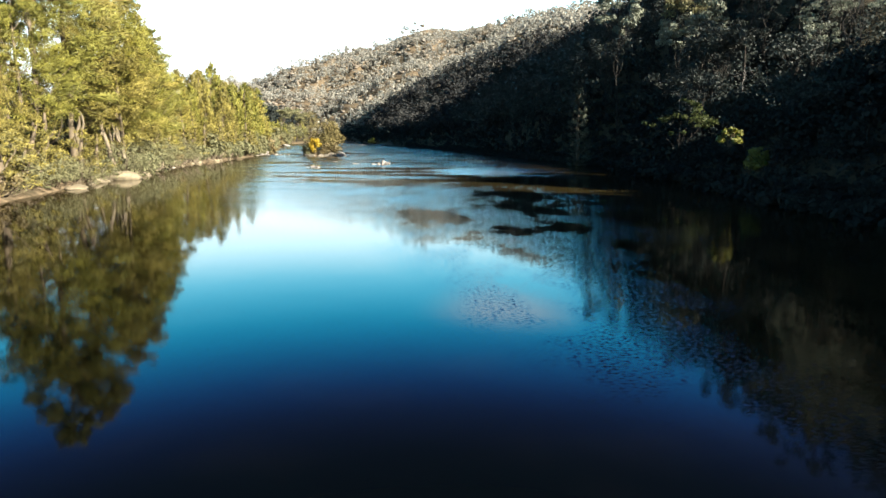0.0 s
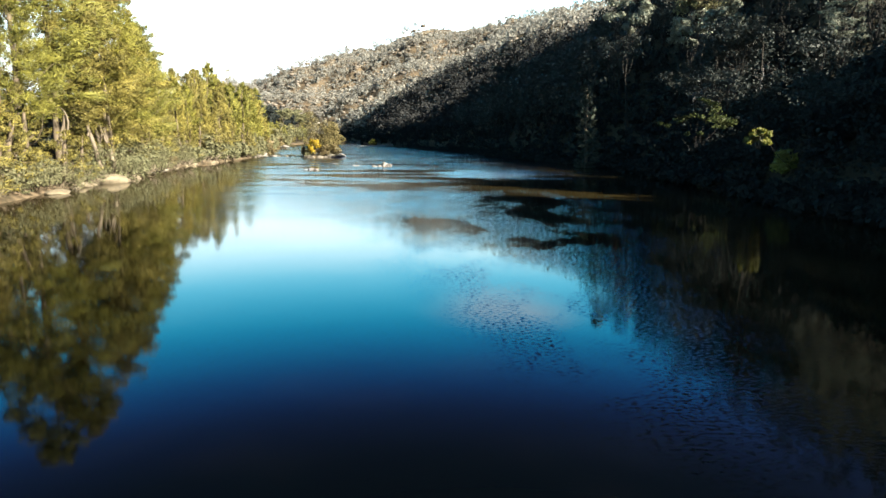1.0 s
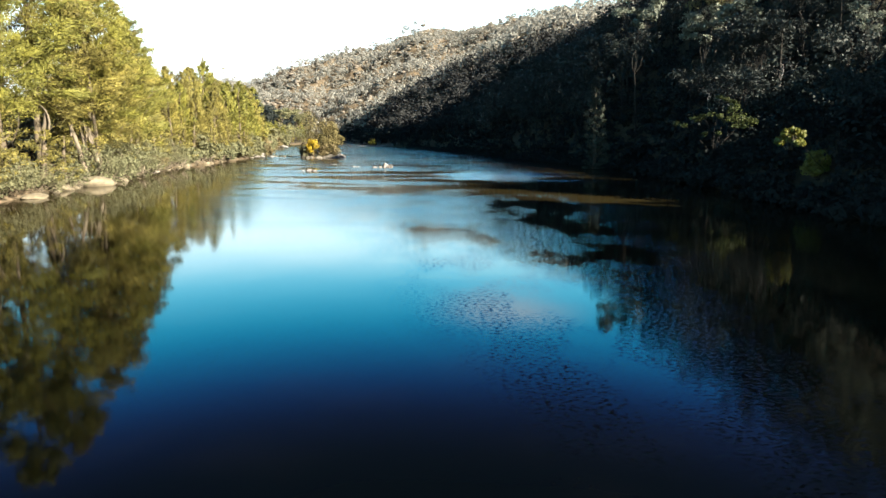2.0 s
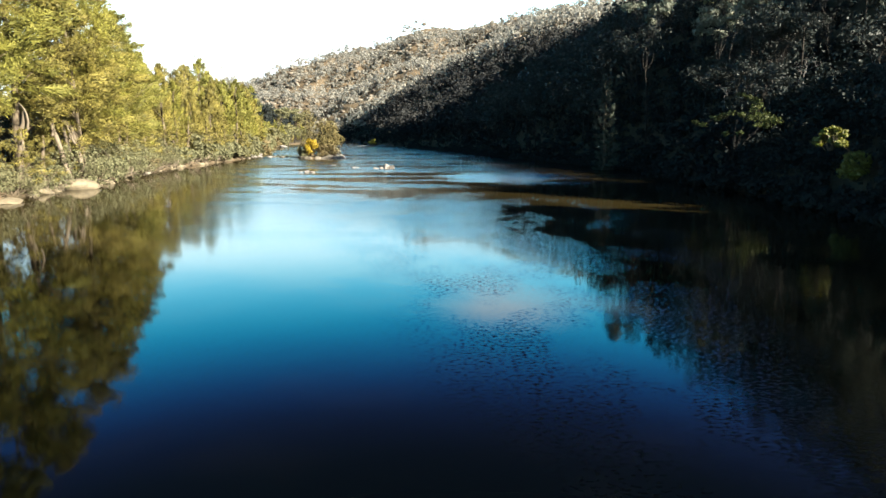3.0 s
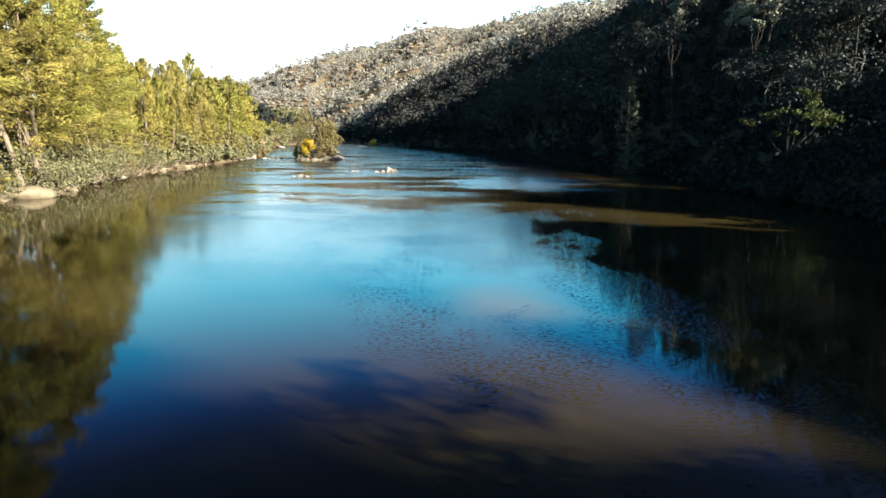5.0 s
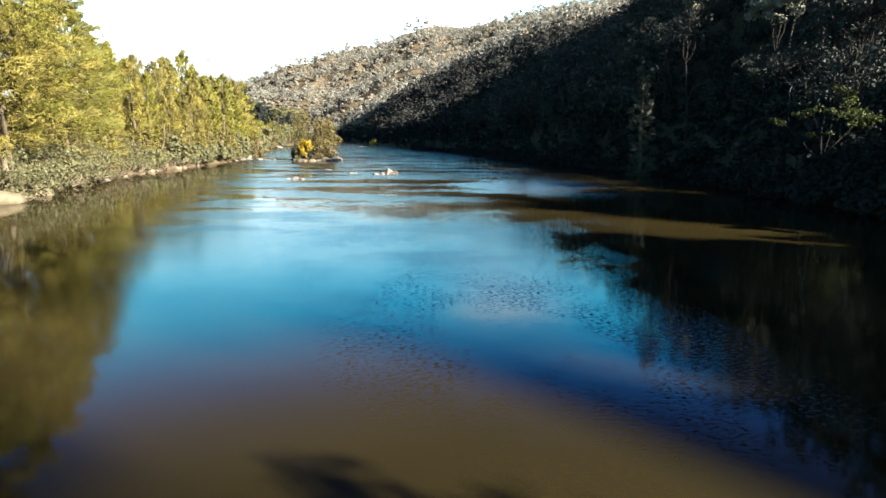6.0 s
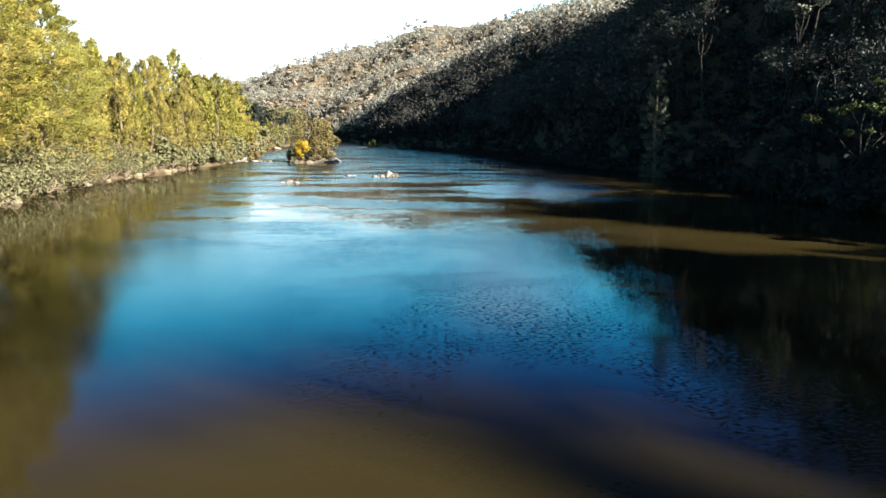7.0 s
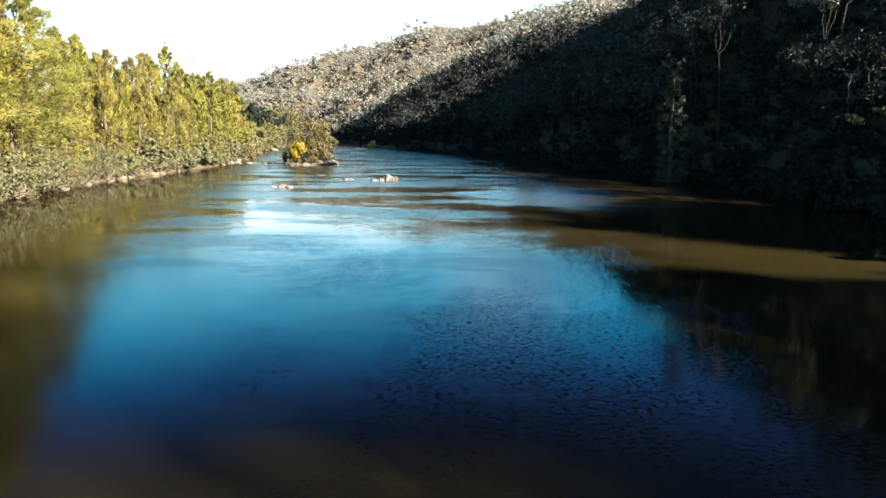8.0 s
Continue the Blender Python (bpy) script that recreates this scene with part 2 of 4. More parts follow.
M_GROUND, M_WATER = ground_material(), water_material()
# strong spray-to-spray tone: leaf variety, plus the shade of gaps put into colour
M_OAK = leaf_material("river_oak_leaf", (0.010, 0.012, 0.0045), (0.156, 0.130, 0.030), (0.060, 0.052, 0.017), 0.06, 0.6, 0.3, 0.34, 0.76, 0.1, 0.7)
# gum leaves with the slope's shade put into their colour
M_DARKGUM = leaf_material("gum_leaf", (0.0042, 0.006, 0.0062), (0.0145, 0.018, 0.0172), (0.0115, 0.013, 0.0115), 0.15, 0.7, 0.3, shine=0.02)
M_SHADECROWN = leaf_material("shaded_crown_leaf", (0.0068, 0.0095, 0.0085), (0.025, 0.0305, 0.0275), (0.0205, 0.023, 0.02), 0.2, 0.6, 0.3, shine=0.08)
M_SHRUB = leaf_material("shrub_leaf", (0.028, 0.032, 0.016), (0.125, 0.124, 0.068), (0.088, 0.080, 0.040), 0.45, 0.7, 0.22, shine=0.1)
M_BRIGHT = leaf_material("bright_leaf", (0.0462, 0.0524, 0.0062), (0.1001, 0.104, 0.0123), (0.0924, 0.0847, 0.0108), 0.35)
# gum leaf with sunlight put into its colour, for the leaning gum
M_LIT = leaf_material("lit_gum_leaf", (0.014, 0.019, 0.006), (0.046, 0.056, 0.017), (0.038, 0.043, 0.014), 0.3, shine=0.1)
M_YELLOW = leaf_material("yellow_leaf", (0.1386, 0.0963, 0.0046), (0.2541, 0.1848, 0.0092), (0.231, 0.154, 0.0077), 0.35)
M_RUST = leaf_material("rust_leaf", (0.034, 0.028, 0.012), (0.092, 0.073, 0.03), (0.07, 0.05, 0.02), 0.3, 0.6, 0.25)
# one far forest in two colours: paled for sun and haze, darkened for shade
M_SUNWOODS = leaf_material("sunlit_far_leaf", (0.050, 0.052, 0.047), (0.185, 0.178, 0.155), (0.135, 0.122, 0.10), 0.4, 0.8, 0.3, shine=0.05)
M_VALLEYSHADE = leaf_material("shaded_valley_leaf", (0.004, 0.005, 0.0055), (0.022, 0.0225, 0.022), (0.016, 0.015, 0.0135), 0.1, 0.8, 0.4, shine=0.03)
# lighter copy of the gum leaf, for crowns meant to look sunlit
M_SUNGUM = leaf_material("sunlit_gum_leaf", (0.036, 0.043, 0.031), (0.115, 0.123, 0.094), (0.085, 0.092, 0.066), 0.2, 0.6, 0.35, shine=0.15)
# grey-green leaf dimmed in its colour to stand for shade
M_DIM = leaf_material("dimmed_grey_green_leaf", (0.013, 0.017, 0.0125), (0.042, 0.048, 0.036), (0.034, 0.037, 0.027), 0.2, 0.6, 0.35, shine=0.08)
M_ISLET = leaf_material("islet_leaf", (0.024, 0.022, 0.009), (0.085, 0.072, 0.03), (0.07, 0.052, 0.02), 0.2, 0.6, 0.35, shine=0.1)
# greener needles, with dark tones that likewise imitate shaded gaps
M_GREENOAK = leaf_material("green_oak_leaf", (0.010, 0.013, 0.004), (0.138, 0.128, 0.023), (0.062, 0.061, 0.014), 0.08, 0.6, 0.3, 0.34, 0.76, 0.1, 0.7)
M_DRY = leaf_material("dry_scrub", (0.05, 0.044, 0.036), (0.125, 0.108, 0.09), (0.105, 0.088, 0.068), 0.25, 0.8, 0.4, shine=0.05)
M_BARK = bark_material("river_oak_bark", (0.0231, 0.0177, 0.0123), (0.0847, 0.0678, 0.0462))
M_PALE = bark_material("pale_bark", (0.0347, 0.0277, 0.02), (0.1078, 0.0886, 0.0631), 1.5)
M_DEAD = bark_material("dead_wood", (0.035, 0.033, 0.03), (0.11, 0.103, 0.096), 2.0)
# copy of the pale gum bark, darkened to stand for shade
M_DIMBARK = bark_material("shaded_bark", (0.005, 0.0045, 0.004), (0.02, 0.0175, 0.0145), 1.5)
M_ROCK = rock_material("river_rock", (0.02, 0.018, 0.016), (0.135, 0.12, 0.106))
M_DARKROCK = rock_material("wet_rock", (0.0231, 0.02, 0.0154), (0.1078, 0.0924, 0.0693))
M_SANDSTONE = rock_material("bank_rock", (0.02, 0.016, 0.009), (0.095, 0.075, 0.043))


# ---- mesh building ----
def mesh_of(name, verts, faces, material, smooth=False):
    """A mesh from an array of places and an array of faces that all have the same number of corners."""
    verts, faces = np.asarray(verts, np.float32), np.asarray(faces, np.int32)
    me = bpy.data.meshes.new(name)
    k = faces.shape[1]
    me.vertices.add(len(verts))
    me.vertices.foreach_set("co", verts.ravel())
    me.loops.add(faces.size)
    me.loops.foreach_set("vertex_index", faces.ravel())
    me.polygons.add(len(faces))
    me.polygons.foreach_set("loop_start", np.arange(0, faces.size, k, dtype=np.int32))
    me.update(calc_edges=True)
    if smooth:
        me.polygons.foreach_set("use_smooth", np.ones(len(faces), bool))
    me.materials.append(material)
    return me


def part(name, me, parent, label=""):
    ob = new(name, me)
    ob.parent = parent
    return tagged(ob, label)


def joined(pieces):
    """One (verts, faces) out of several."""
    vs, fs, at = [], [], 0
    for v, f in pieces:
        vs.append(v)
        fs.append(np.asarray(f) + at)
        at += len(v)
    return np.concatenate(vs), np.concatenate(fs)


def tube(points, radii, sides=6):
    """A tapered, bent limb of quads."""
    points = np.asarray(points, float)
    ang = np.linspace(0, 2 * np.pi, sides, endpoint=False)
    way = np.gradient(points, axis=0)
    way /= np.linalg.norm(way, axis=1)[:, None] + 1e-9
    ref = np.where(np.abs(way[:, :1]) < 0.8, [[1.0, 0, 0]], [[0, 1.0, 0]])
    u = np.cross(way, ref)
    u /= np.linalg.norm(u, axis=1)[:, None]
    w = np.cross(way, u)
    ring = u[:, None] * np.cos(ang)[None, :, None] + w[:, None] * np.sin(ang)[None, :, None]
    verts = (points[:, None] + ring * np.asarray(radii)[:, None, None]).reshape(-1, 3)
    faces = [(i * sides + j, i * sides + (j + 1) % sides, (i + 1) * sides + (j + 1) % sides, (i + 1) * sides + j)
             for i in range(len(points) - 1) for j in range(sides)]
    return verts, np.array(faces)


def limb(rng, a, b, r0, r1, bend=0.12, steps=6, sides=6):
    a, b = np.asarray(a, float), np.asarray(b, float)
    s = np.linspace(0, 1, steps)[:, None]
    off = rng.normal(0, 1, 3) * np.linalg.norm(b - a) * bend
    pts = a + (b - a) * s + off * np.sin(s * np.pi) + rng.normal(0, 0.015, (steps, 3)) * np.linalg.norm(b - a)
    pts[0] = a
    return tube(pts, np.linspace(r0, r1, steps), sides)


def unit(v):
    return v / (np.linalg.norm(v, axis=1)[:, None] + 1e-9)


def blades(rng, base, way, length, width, facing=None):
    """Thin pointed sprays, one triangle each, that lie on their tuft's skin where its outward way is given."""
    n = len(base)
    turn = rng.normal(0, 1, (n, 3)) if facing is None else facing + rng.normal(0, 0.28, (n, 3))
    side = unit(np.cross(way, turn)) * np.asarray(width).reshape(-1, 1) * 0.5
    tip = base + way * np.asarray(length).reshape(-1, 1)
    verts = np.stack([base - side, base + side, tip], 1).reshape(-1, 3)
    return verts, np.arange(3 * n).reshape(-1, 3)


def leaves(rng, at, facing, size, long=1.7, loose=0.55):
    """Lozenge leaves or leaf clusters that face roughly one way."""
    n = len(at)
    nrm = unit(facing + rng.normal(0, loose, (n, 3)))
    u = unit(np.cross(nrm, rng.normal(0, 1, (n, 3))))
    w = np.cross(nrm, u)
    s = np.asarray(size).reshape(-1, 1) * 0.5
    verts = np.stack([at - u * s * long, at - w * s + u * s * 0.15, at + u * s * long, at + w * s + u * s * 0.15], 1).reshape(-1, 3)
    return verts, np.arange(4 * n).reshape(-1, 4)


def balls(rng, centres, radii, per, flat=0.75, inner=0.55):
    """Places spread over the upper and outer skin of lumps, with their outward ways."""
    c = np.repeat(centres, per, axis=0)
    r = np.repeat(radii, per)[:, None]
    way = unit(rng.normal(0, 1, (len(c), 3)) + np.array([0, 0, 0.35]))
    depth = rng.uniform(inner, 1.05, (len(c), 1))
    return c + way * r * depth * np.array([1, 1, flat]), way


def hearts(rng, centres, axes, girth, subdivisions=1, low=0.75, high=1.2):
    """Uneven closed lumps at the centres, stretched by girth (one row of three sizes each) along their axes."""
    lump = bmesh.new()
    bmesh.ops.create_icosphere(lump, subdivisions=subdivisions, radius=1.0)
    hub, tri = np.array([v.co[:] for v in lump.verts]), np.array([[v.index for v in f.verts] for f in lump.faces])
    lump.free()
    n, k = len(centres), len(hub)
    skin = hub[None] * rng.uniform(low, high, (n, k, 1)) * np.asarray(girth)[:, None, :]
    if axes is not None:
        u = unit(np.cross(axes, np.array([0.3, 1.0, 0.2])))
        w = np.cross(axes, u)
        skin = skin[:, :, :1] * u[:, None] + skin[:, :, 1:2] * w[:, None] + skin[:, :, 2:] * axes[:, None]
    return (centres[:, None] + skin).reshape(-1, 3), (np.arange(n)[:, None, None] * k + tri[None]).reshape(-1, 3)


# ---- the lie of the land ----
RIVER = np.array([(0, -600, 28), (0, 0, 29), (-2.5, 48, 30.5), (-5, 83, 34), (-6.5, 110, 36.5), (-12, 147, 31), (-17, 170, 30), (-32, 230, 31),
                  (-47, 290, 25), (-60, 370, 15), (-82, 430, 14), (-125, 472, 17), (-220, 500, 20), (-700, 520, 22)], float)


def shore(x, y):
    """How far a place lies beyond the river's edge (in the river: minus), and on which side (right: 1)."""
    best = np.full(np.shape(x), 1e9)
    side = np.ones(np.shape(x))
    for (ax, ay, ar), (bx, by, br) in zip(RIVER[:-1], RIVER[1:]):
        dx, dy = bx - ax, by - ay
        s = np.clip(((x - ax) * dx + (y - ay) * dy) / (dx * dx + dy * dy), 0, 1)
        d = np.hypot(x - ax - s * dx, y - ay - s * dy) - (ar + s * (br - ar))
        near = d < best
        best = np.where(near, d, best)
        side = np.where(near, np.sign((x - ax) * dy - (y - ay) * dx + 1e-9), side)
    return best, side


def waves(x, y, seed, size, octaves=3):
    """A smooth, uneven height from sines, between about -1 and 1."""
    r = np.random.RandomState(seed)
    out, amp = 0, 1.0
    for _ in range(octaves):
        for _ in range(3):
            a, p = r.uniform(0, 2 * np.pi, 2)
            out = out + amp / 3 * np.sin((x * np.cos(a) + y * np.sin(a)) * 2 * np.pi / size + p)
        size, amp = size * 0.45, amp * 0.5
    return out


def ridge(x, y):
    """The height of the crest right of and beyond the river."""
    # the near crest is out of view; its heights are set to shade the river
    along = np.interp(y, [-300, -50, -22, 15, 60, 110, 170, 260, 420], [106, 106, 74, 62, 70, 92, 96, 82, 64])
    far = np.interp(x, [-600, -330, -240, -150, -100, -60, -20, 60, 120], [28, 33, 41, 68, 98, 119, 144, 140, 122])
    mixed = np.clip((y - 380) / 120, 0, 1)
    return along * (1 - mixed) + far * mixed


# narrow cuts added to the slope to let the low sun through: a point at the foot of each, its half width,
# its sill over the water, its grade, and the treeless margins low and high along it
SUN_CUTS = ((24.3, 52.6, 0.8, 0.6, 0.41, 0.5, 2.2), (26.4, 56.0, 0.6, 3.4, 0.44, 1.5, 2.2), (20.5, 20.7, 3.5, 11.4, 0.43, 1.5, 0.9), (35.0, 78.8, 1.3, 3.5, 0.43, 1.2, 2.0),
           (24.0, 27.4, 1.3, 19.0, 0.36, 0.4, -0.3), (38.0, 113.5, 3.4, 22.5, 0.41, 0.5, 1.0), (43.0, 95.0, 2.4, 22.0, 0.42, 0.5, 1.0), (43.0, 104.5, 2.4, 19.5, 0.42, 0.5, 1.0), (53.0, 81.5, 2.6, 20.0, 0.42, 0.2, 0.8))


def along_cut(x, y, ax, ay):
    return (x - ax) * 0.848 - (y - ay) * 0.53, np.abs((x - ax) * 0.53 + (y - ay) * 0.848)


def land(x, y):
    d, side = shore(x, y)
    out = np.maximum(d, 0)
    bed = -1.8 * (1 - np.exp(np.minimum(d, 0) / 4.0)) - 0.05
    bank = 1.1 * (1 - np.exp(-out / 1.6))
    left = bank + 0.045 * np.minimum(out, 60) + 0.35 * waves(x, y, 3, 30) * np.clip(out / 8, 0, 1)
    top = ridge(x, y)
    slope = np.interp(y, [-60, -15, 8, 25, 78, 100, 160, 220, 290, 350, 420, 480], [0.84, 0.76, 0.64, 0.47, 0.50, 0.90, 0.87, 0.63, 0.55, 0.70, 0.74, 0.54])
    rise = top * (1 - np.exp(-(slope * out / top) ** 2.2)) ** (1 / 2.2)
    spurs = np.interp(y, [300, 450], [3.0, 9.0])
    right = bank + rise + np.clip(out / 25, 0, 1) * (spurs * waves(x, y, 5, 110) + 0.8 * waves(x, y, 9, 18))
    for ax, ay, wide, sill, grade, _, _ in SUN_CUTS:
        s, off = along_cut(x, y, ax, ay)
        cut = np.exp(-(off / wide) ** 4) * (s > 0)
        # the nearest cuts have a shoulder on their near side, to trim the sun patch
        shoulder = 4.5 * np.clip((1.2 - (x - ax) * 0.53 - (y - ay) * 0.848) / 2.0, 0, 1) * (ay < 40)
        right = right * (1 - cut) + np.minimum(right, sill + shoulder + grade * np.maximum(s, 0)) * cut
    bed = bed + 2.7 * np.exp(-(((x + 29) / 6.0) ** 2 + ((y - 154) / 4.0) ** 2) ** 2)
    return np.where(d < 0, bed, np.where(side > 0, right, left))


def ground_z(x, y):
    return float(land(np.array([x], float), np.array([y], float))[0])


def axis(fine, *spans):
    """Grid lines: a list of (from, to, step), then far lines to the horizon."""
    lines = [np.arange(a, b, step) for a, b, step in spans]
    return np.unique(np.concatenate([*lines, fine]))


gx = axis([-4200, -2200, -1200, 800, 1600, 4200], (-800, -120, 20), (-120, -60, 3), (-60, 50, 1.25), (50, 165, 2.5), (165, 600, 20))
gy = axis([-4200, -2200, -1000, -500, 1600, 2600, 4200], (-300, -75, 12), (-75, 40, 2.5), (40, 175, 1.25), (175, 330, 2.5), (330, 700, 8), (700, 1300, 50))
GX, GY = np.meshgrid(gx, gy)
GZ = land(GX, GY)
nx, ny = len(gx), len(gy)
idx = np.arange(nx * ny).reshape(ny, nx)
quads = np.stack([idx[:-1, :-1], idx[:-1, 1:], idx[1:, 1:], idx[1:, :-1]], -1).reshape(-1, 4)
tagged(new("ground", mesh_of("ground", np.stack([GX, GY, GZ], -1).reshape(-1, 3), quads, M_GROUND, True)),
       "river banks and steep forested valley sides of brown earth", "ground", kind="structure")

water_lines = np.meshgrid(np.linspace(-420, 44, 30), np.linspace(-300, 545, 50))
wi = np.arange(1500).reshape(50, 30)
tagged(new("water", mesh_of("water", np.stack([*water_lines, np.zeros((50, 30))], -1).reshape(-1, 3),
       np.stack([wi[:-1, :-1], wi[:-1, 1:], wi[1:, 1:], wi[1:, :-1]], -1).reshape(-1, 4), M_WATER)),
       "calm brown river that mirrors sky and trees", "water", kind="structure")


# ---- trees ----
def thing(name, label, category, group=""):
    return tagged(new(name), label, category, group)


def river_oak(seed, height, spread, n, tufts, per, thick, foot=0.05, size=1.3, blade=(0.35, 0.75), leaf=None, upright=False):
    """A casuarina: straight trunk, steep limbs, each with a dense bough of feathery tufts, and dark gaps between the boughs."""
    rng = np.random.RandomState(seed)
    tree = thing("river_oak", "tall river oak with feathery yellow-green needle foliage on the bank", "tree", "river oaks on the bank")
    lean = rng.normal(0, 0.5, 2)
    zs = np.linspace(0, height * 0.97, 9)
    stem = np.stack([lean[0] * (zs / height) ** 2 + 0.12 * np.sin(zs * 0.7 + seed), lean[1] * (zs / height) ** 2 + 0.12 * np.cos(zs * 0.6), zs], -1)
    t = np.clip((np.arange(n) + rng.uniform(0, 1, n)) / n, 0, 1) ** 0.9
    z = height * (foot + (0.95 - foot) * t)
    wide = spread * np.interp(t, [0, 0.1, 0.3, 0.55, 0.8, 1], [0.6, 0.95, 1.0, 0.82, 0.5, 0.06])
    ang = np.arange(n) * 2.39996 + rng.uniform(-0.6, 0.6, n)
    wide = wide * (1 + 0.2 * np.sin(ang * 3 + z * 0.6 + seed)) * np.sqrt(rng.uniform(0.28, 1.0, n))
    sx, sy = np.interp(z, zs, stem[:, 0]), np.interp(z, zs, stem[:, 1])
    mid = np.stack([sx + wide * np.cos(ang), sy + wide * np.sin(ang), z], -1)
    part("trunk", mesh_of("river_oak_trunk", *tube(stem, np.interp(zs, [0, 1, height], [0.42, 0.3, 0.04]), 8), M_BARK, True), tree)
    for i in range(0, n, max(4, n // 9)):
        z0 = max(0.8, mid[i, 2] - 0.9 * wide[i] - 0.4)
        root = np.array([np.interp(z0, zs, stem[:, 0]), np.interp(z0, zs, stem[:, 1]), z0])
        part("limb", mesh_of("river_oak_limb", *limb(rng, root, mid[i], 0.085, 0.02, 0.08, 5, 5), M_BARK, True), tree)
    # boughs of several tufts; those low down lie flatter, those at the top rise
    rise = np.interp(t, [0, 0.35, 1], [0.15, 0.6, 1.6])
    bough = unit(np.stack([np.cos(ang), np.sin(ang), rise], -1) + rng.normal(0, 0.2, (n, 3)))
    reach = size * rng.uniform(0.7, 1.3, n) * np.interp(t, [0, 0.7, 1], [1.12, 0.88, 0.36])
    out = unit(rng.normal(0, 1, (n * tufts, 3)) + np.repeat(bough, tufts, axis=0) * 0.5 + np.array([0, 0, 0.3]))
    far = np.repeat(reach, tufts)
    tuft = np.repeat(mid, tufts, axis=0) + out * (far * rng.uniform(0.35, 0.8, n * tufts))[:, None] * np.array([1, 1, 1.1 if upright else 0.55])
    lie = unit(out * 0.6 + np.repeat(bough, tufts, axis=0) + rng.normal(0, 0.2, out.shape) + np.array([0, 0, 1.1 if upright else 0]))
    half = far * rng.uniform(0.4, 0.62, n * tufts)
    # needles lie on the skin of their tuft and share the slope of their bough
    axes, L, shade = np.repeat(lie, per, axis=0), np.repeat(half, per)[:, None], np.repeat(out, per, axis=0)
    w = unit(rng.normal(0, 1, axes.shape) + shade * 0.5)
    on = np.sum(w * axes, 1)[:, None]
    at = np.repeat(tuft, per, axis=0) + (axes * on * 1.25 + (w - axes * on) * 0.75) * L * rng.uniform(0.6, 1.1, (len(w), 1)) * np.array([1, 1, 1.2 if upright else 0.72])
    skin = unit(w * 0.55 + shade * 0.75)
    way = unit(axes * 0.8 + w * 0.35 + rng.normal(0, 0.35, w.shape) - np.array([0, 0, 0.12]))
    way = unit(way - skin * (np.sum(way * skin, 1) * 0.6)[:, None])
    m = len(at)
    needles = blades(rng, at - way * 0.15, way, rng.uniform(*blade, m), rng.uniform(0.7, 1.3, m) * thick, skin)
    part("crown", mesh_of("river_oak_crown", *needles, leaf or M_OAK), tree)
    return tree


def gum(seed, height, spread, label, leaf=None, size=0.28, bark=None, per=72):
    """A eucalypt: pale, forked stem and loose clumps of leaves at the limbs' ends."""
    rng = np.random.RandomState(seed)
    tree = thing("gum_tree", label, "tree", "gum trees on the shaded slope")
    fork = height * rng.uniform(0.35, 0.5)
    zs = np.linspace(-0.4, fork, 6)
    bow = rng.normal(0, 0.6, 2)
    stem = np.stack([bow[0] * (zs / fork) ** 2, bow[1] * (zs / fork) ** 2, zs], -1)
    part("trunk", mesh_of("gum_trunk", *tube(stem, np.linspace(0.17, 0.10, 6), 7), bark or M_PALE, True), tree)
    ends = []
    for i in range(5):
        a = i * 1.26 + rng.uniform(-0.4, 0.4)
        out = spread * rng.uniform(0.35, 0.8)
        knee = stem[-1] + np.array([np.cos(a) * out * 0.5, np.sin(a) * out * 0.5, (height - fork) * rng.uniform(0.3, 0.55)])
        arms = [limb(rng, stem[-1], knee, 0.085, 0.045, 0.14, 6, 5)]
        for _ in range(3):
            b = a + rng.uniform(-0.8, 0.8)
            end = knee + np.array([np.cos(b) * out * 0.7, np.sin(b) * out * 0.7, (height - fork) * rng.uniform(0.1, 0.5)])
            arms.append(limb(rng, knee, end, 0.04, 0.014, 0.16, 4, 4))
            ends.append(end)
            ends.append(end + rng.normal(0, 0.7, 3))
        part("limb", mesh_of("gum_limb", *joined(arms), bark or M_PALE, True), tree)
    ends = np.array(ends)
    at, way = balls(rng, ends, rng.uniform(0.7, 1.35, len(ends)), per, 0.65)
    part("crown", mesh_of("gum_crown", *leaves(rng, at, way, rng.uniform(0.6, 1.1, len(at)) * size), leaf or M_SHADECROWN), tree)
    return tree


def shrub(seed, height, spread, label, leaf, name="shrub", size=0.22, group="shrubs on the bank", per=75):
    """A bush of several stems that carry lumps of leaves down to the ground."""
    rng = np.random.RandomState(seed)
    bush = thing(name, label, "shrub", group)
    n = 24
    ang, out = rng.uniform(0, 2 * np.pi, n), spread * np.sqrt(rng.uniform(0, 1, n))
    z = height * rng.uniform(0.12, 0.85, n) * np.sqrt(1 - (out / spread) ** 2 * 0.7)
    mid = np.stack([np.cos(ang) * out, np.sin(ang) * out, z], -1)
    stems = [limb(rng, (rng.normal(0, 0.15), rng.normal(0, 0.15), -0.3), mid[i], 0.04, 0.012, 0.12, 4, 4) for i in range(0, n, 2)]
    part("stem", mesh_of("shrub_stem", *joined(stems), M_BARK, True), bush)
    at, way = balls(rng, mid, rng.uniform(0.16, 0.3, n) * (height + spread) * 0.5, per, 0.85)
    at[:, 2] = np.maximum(at[:, 2], 0.03)
    part("foliage", mesh_of("shrub_foliage", *leaves(rng, at, way, rng.uniform(0.6, 1.3, len(at)) * size), leaf), bush)
    return bush


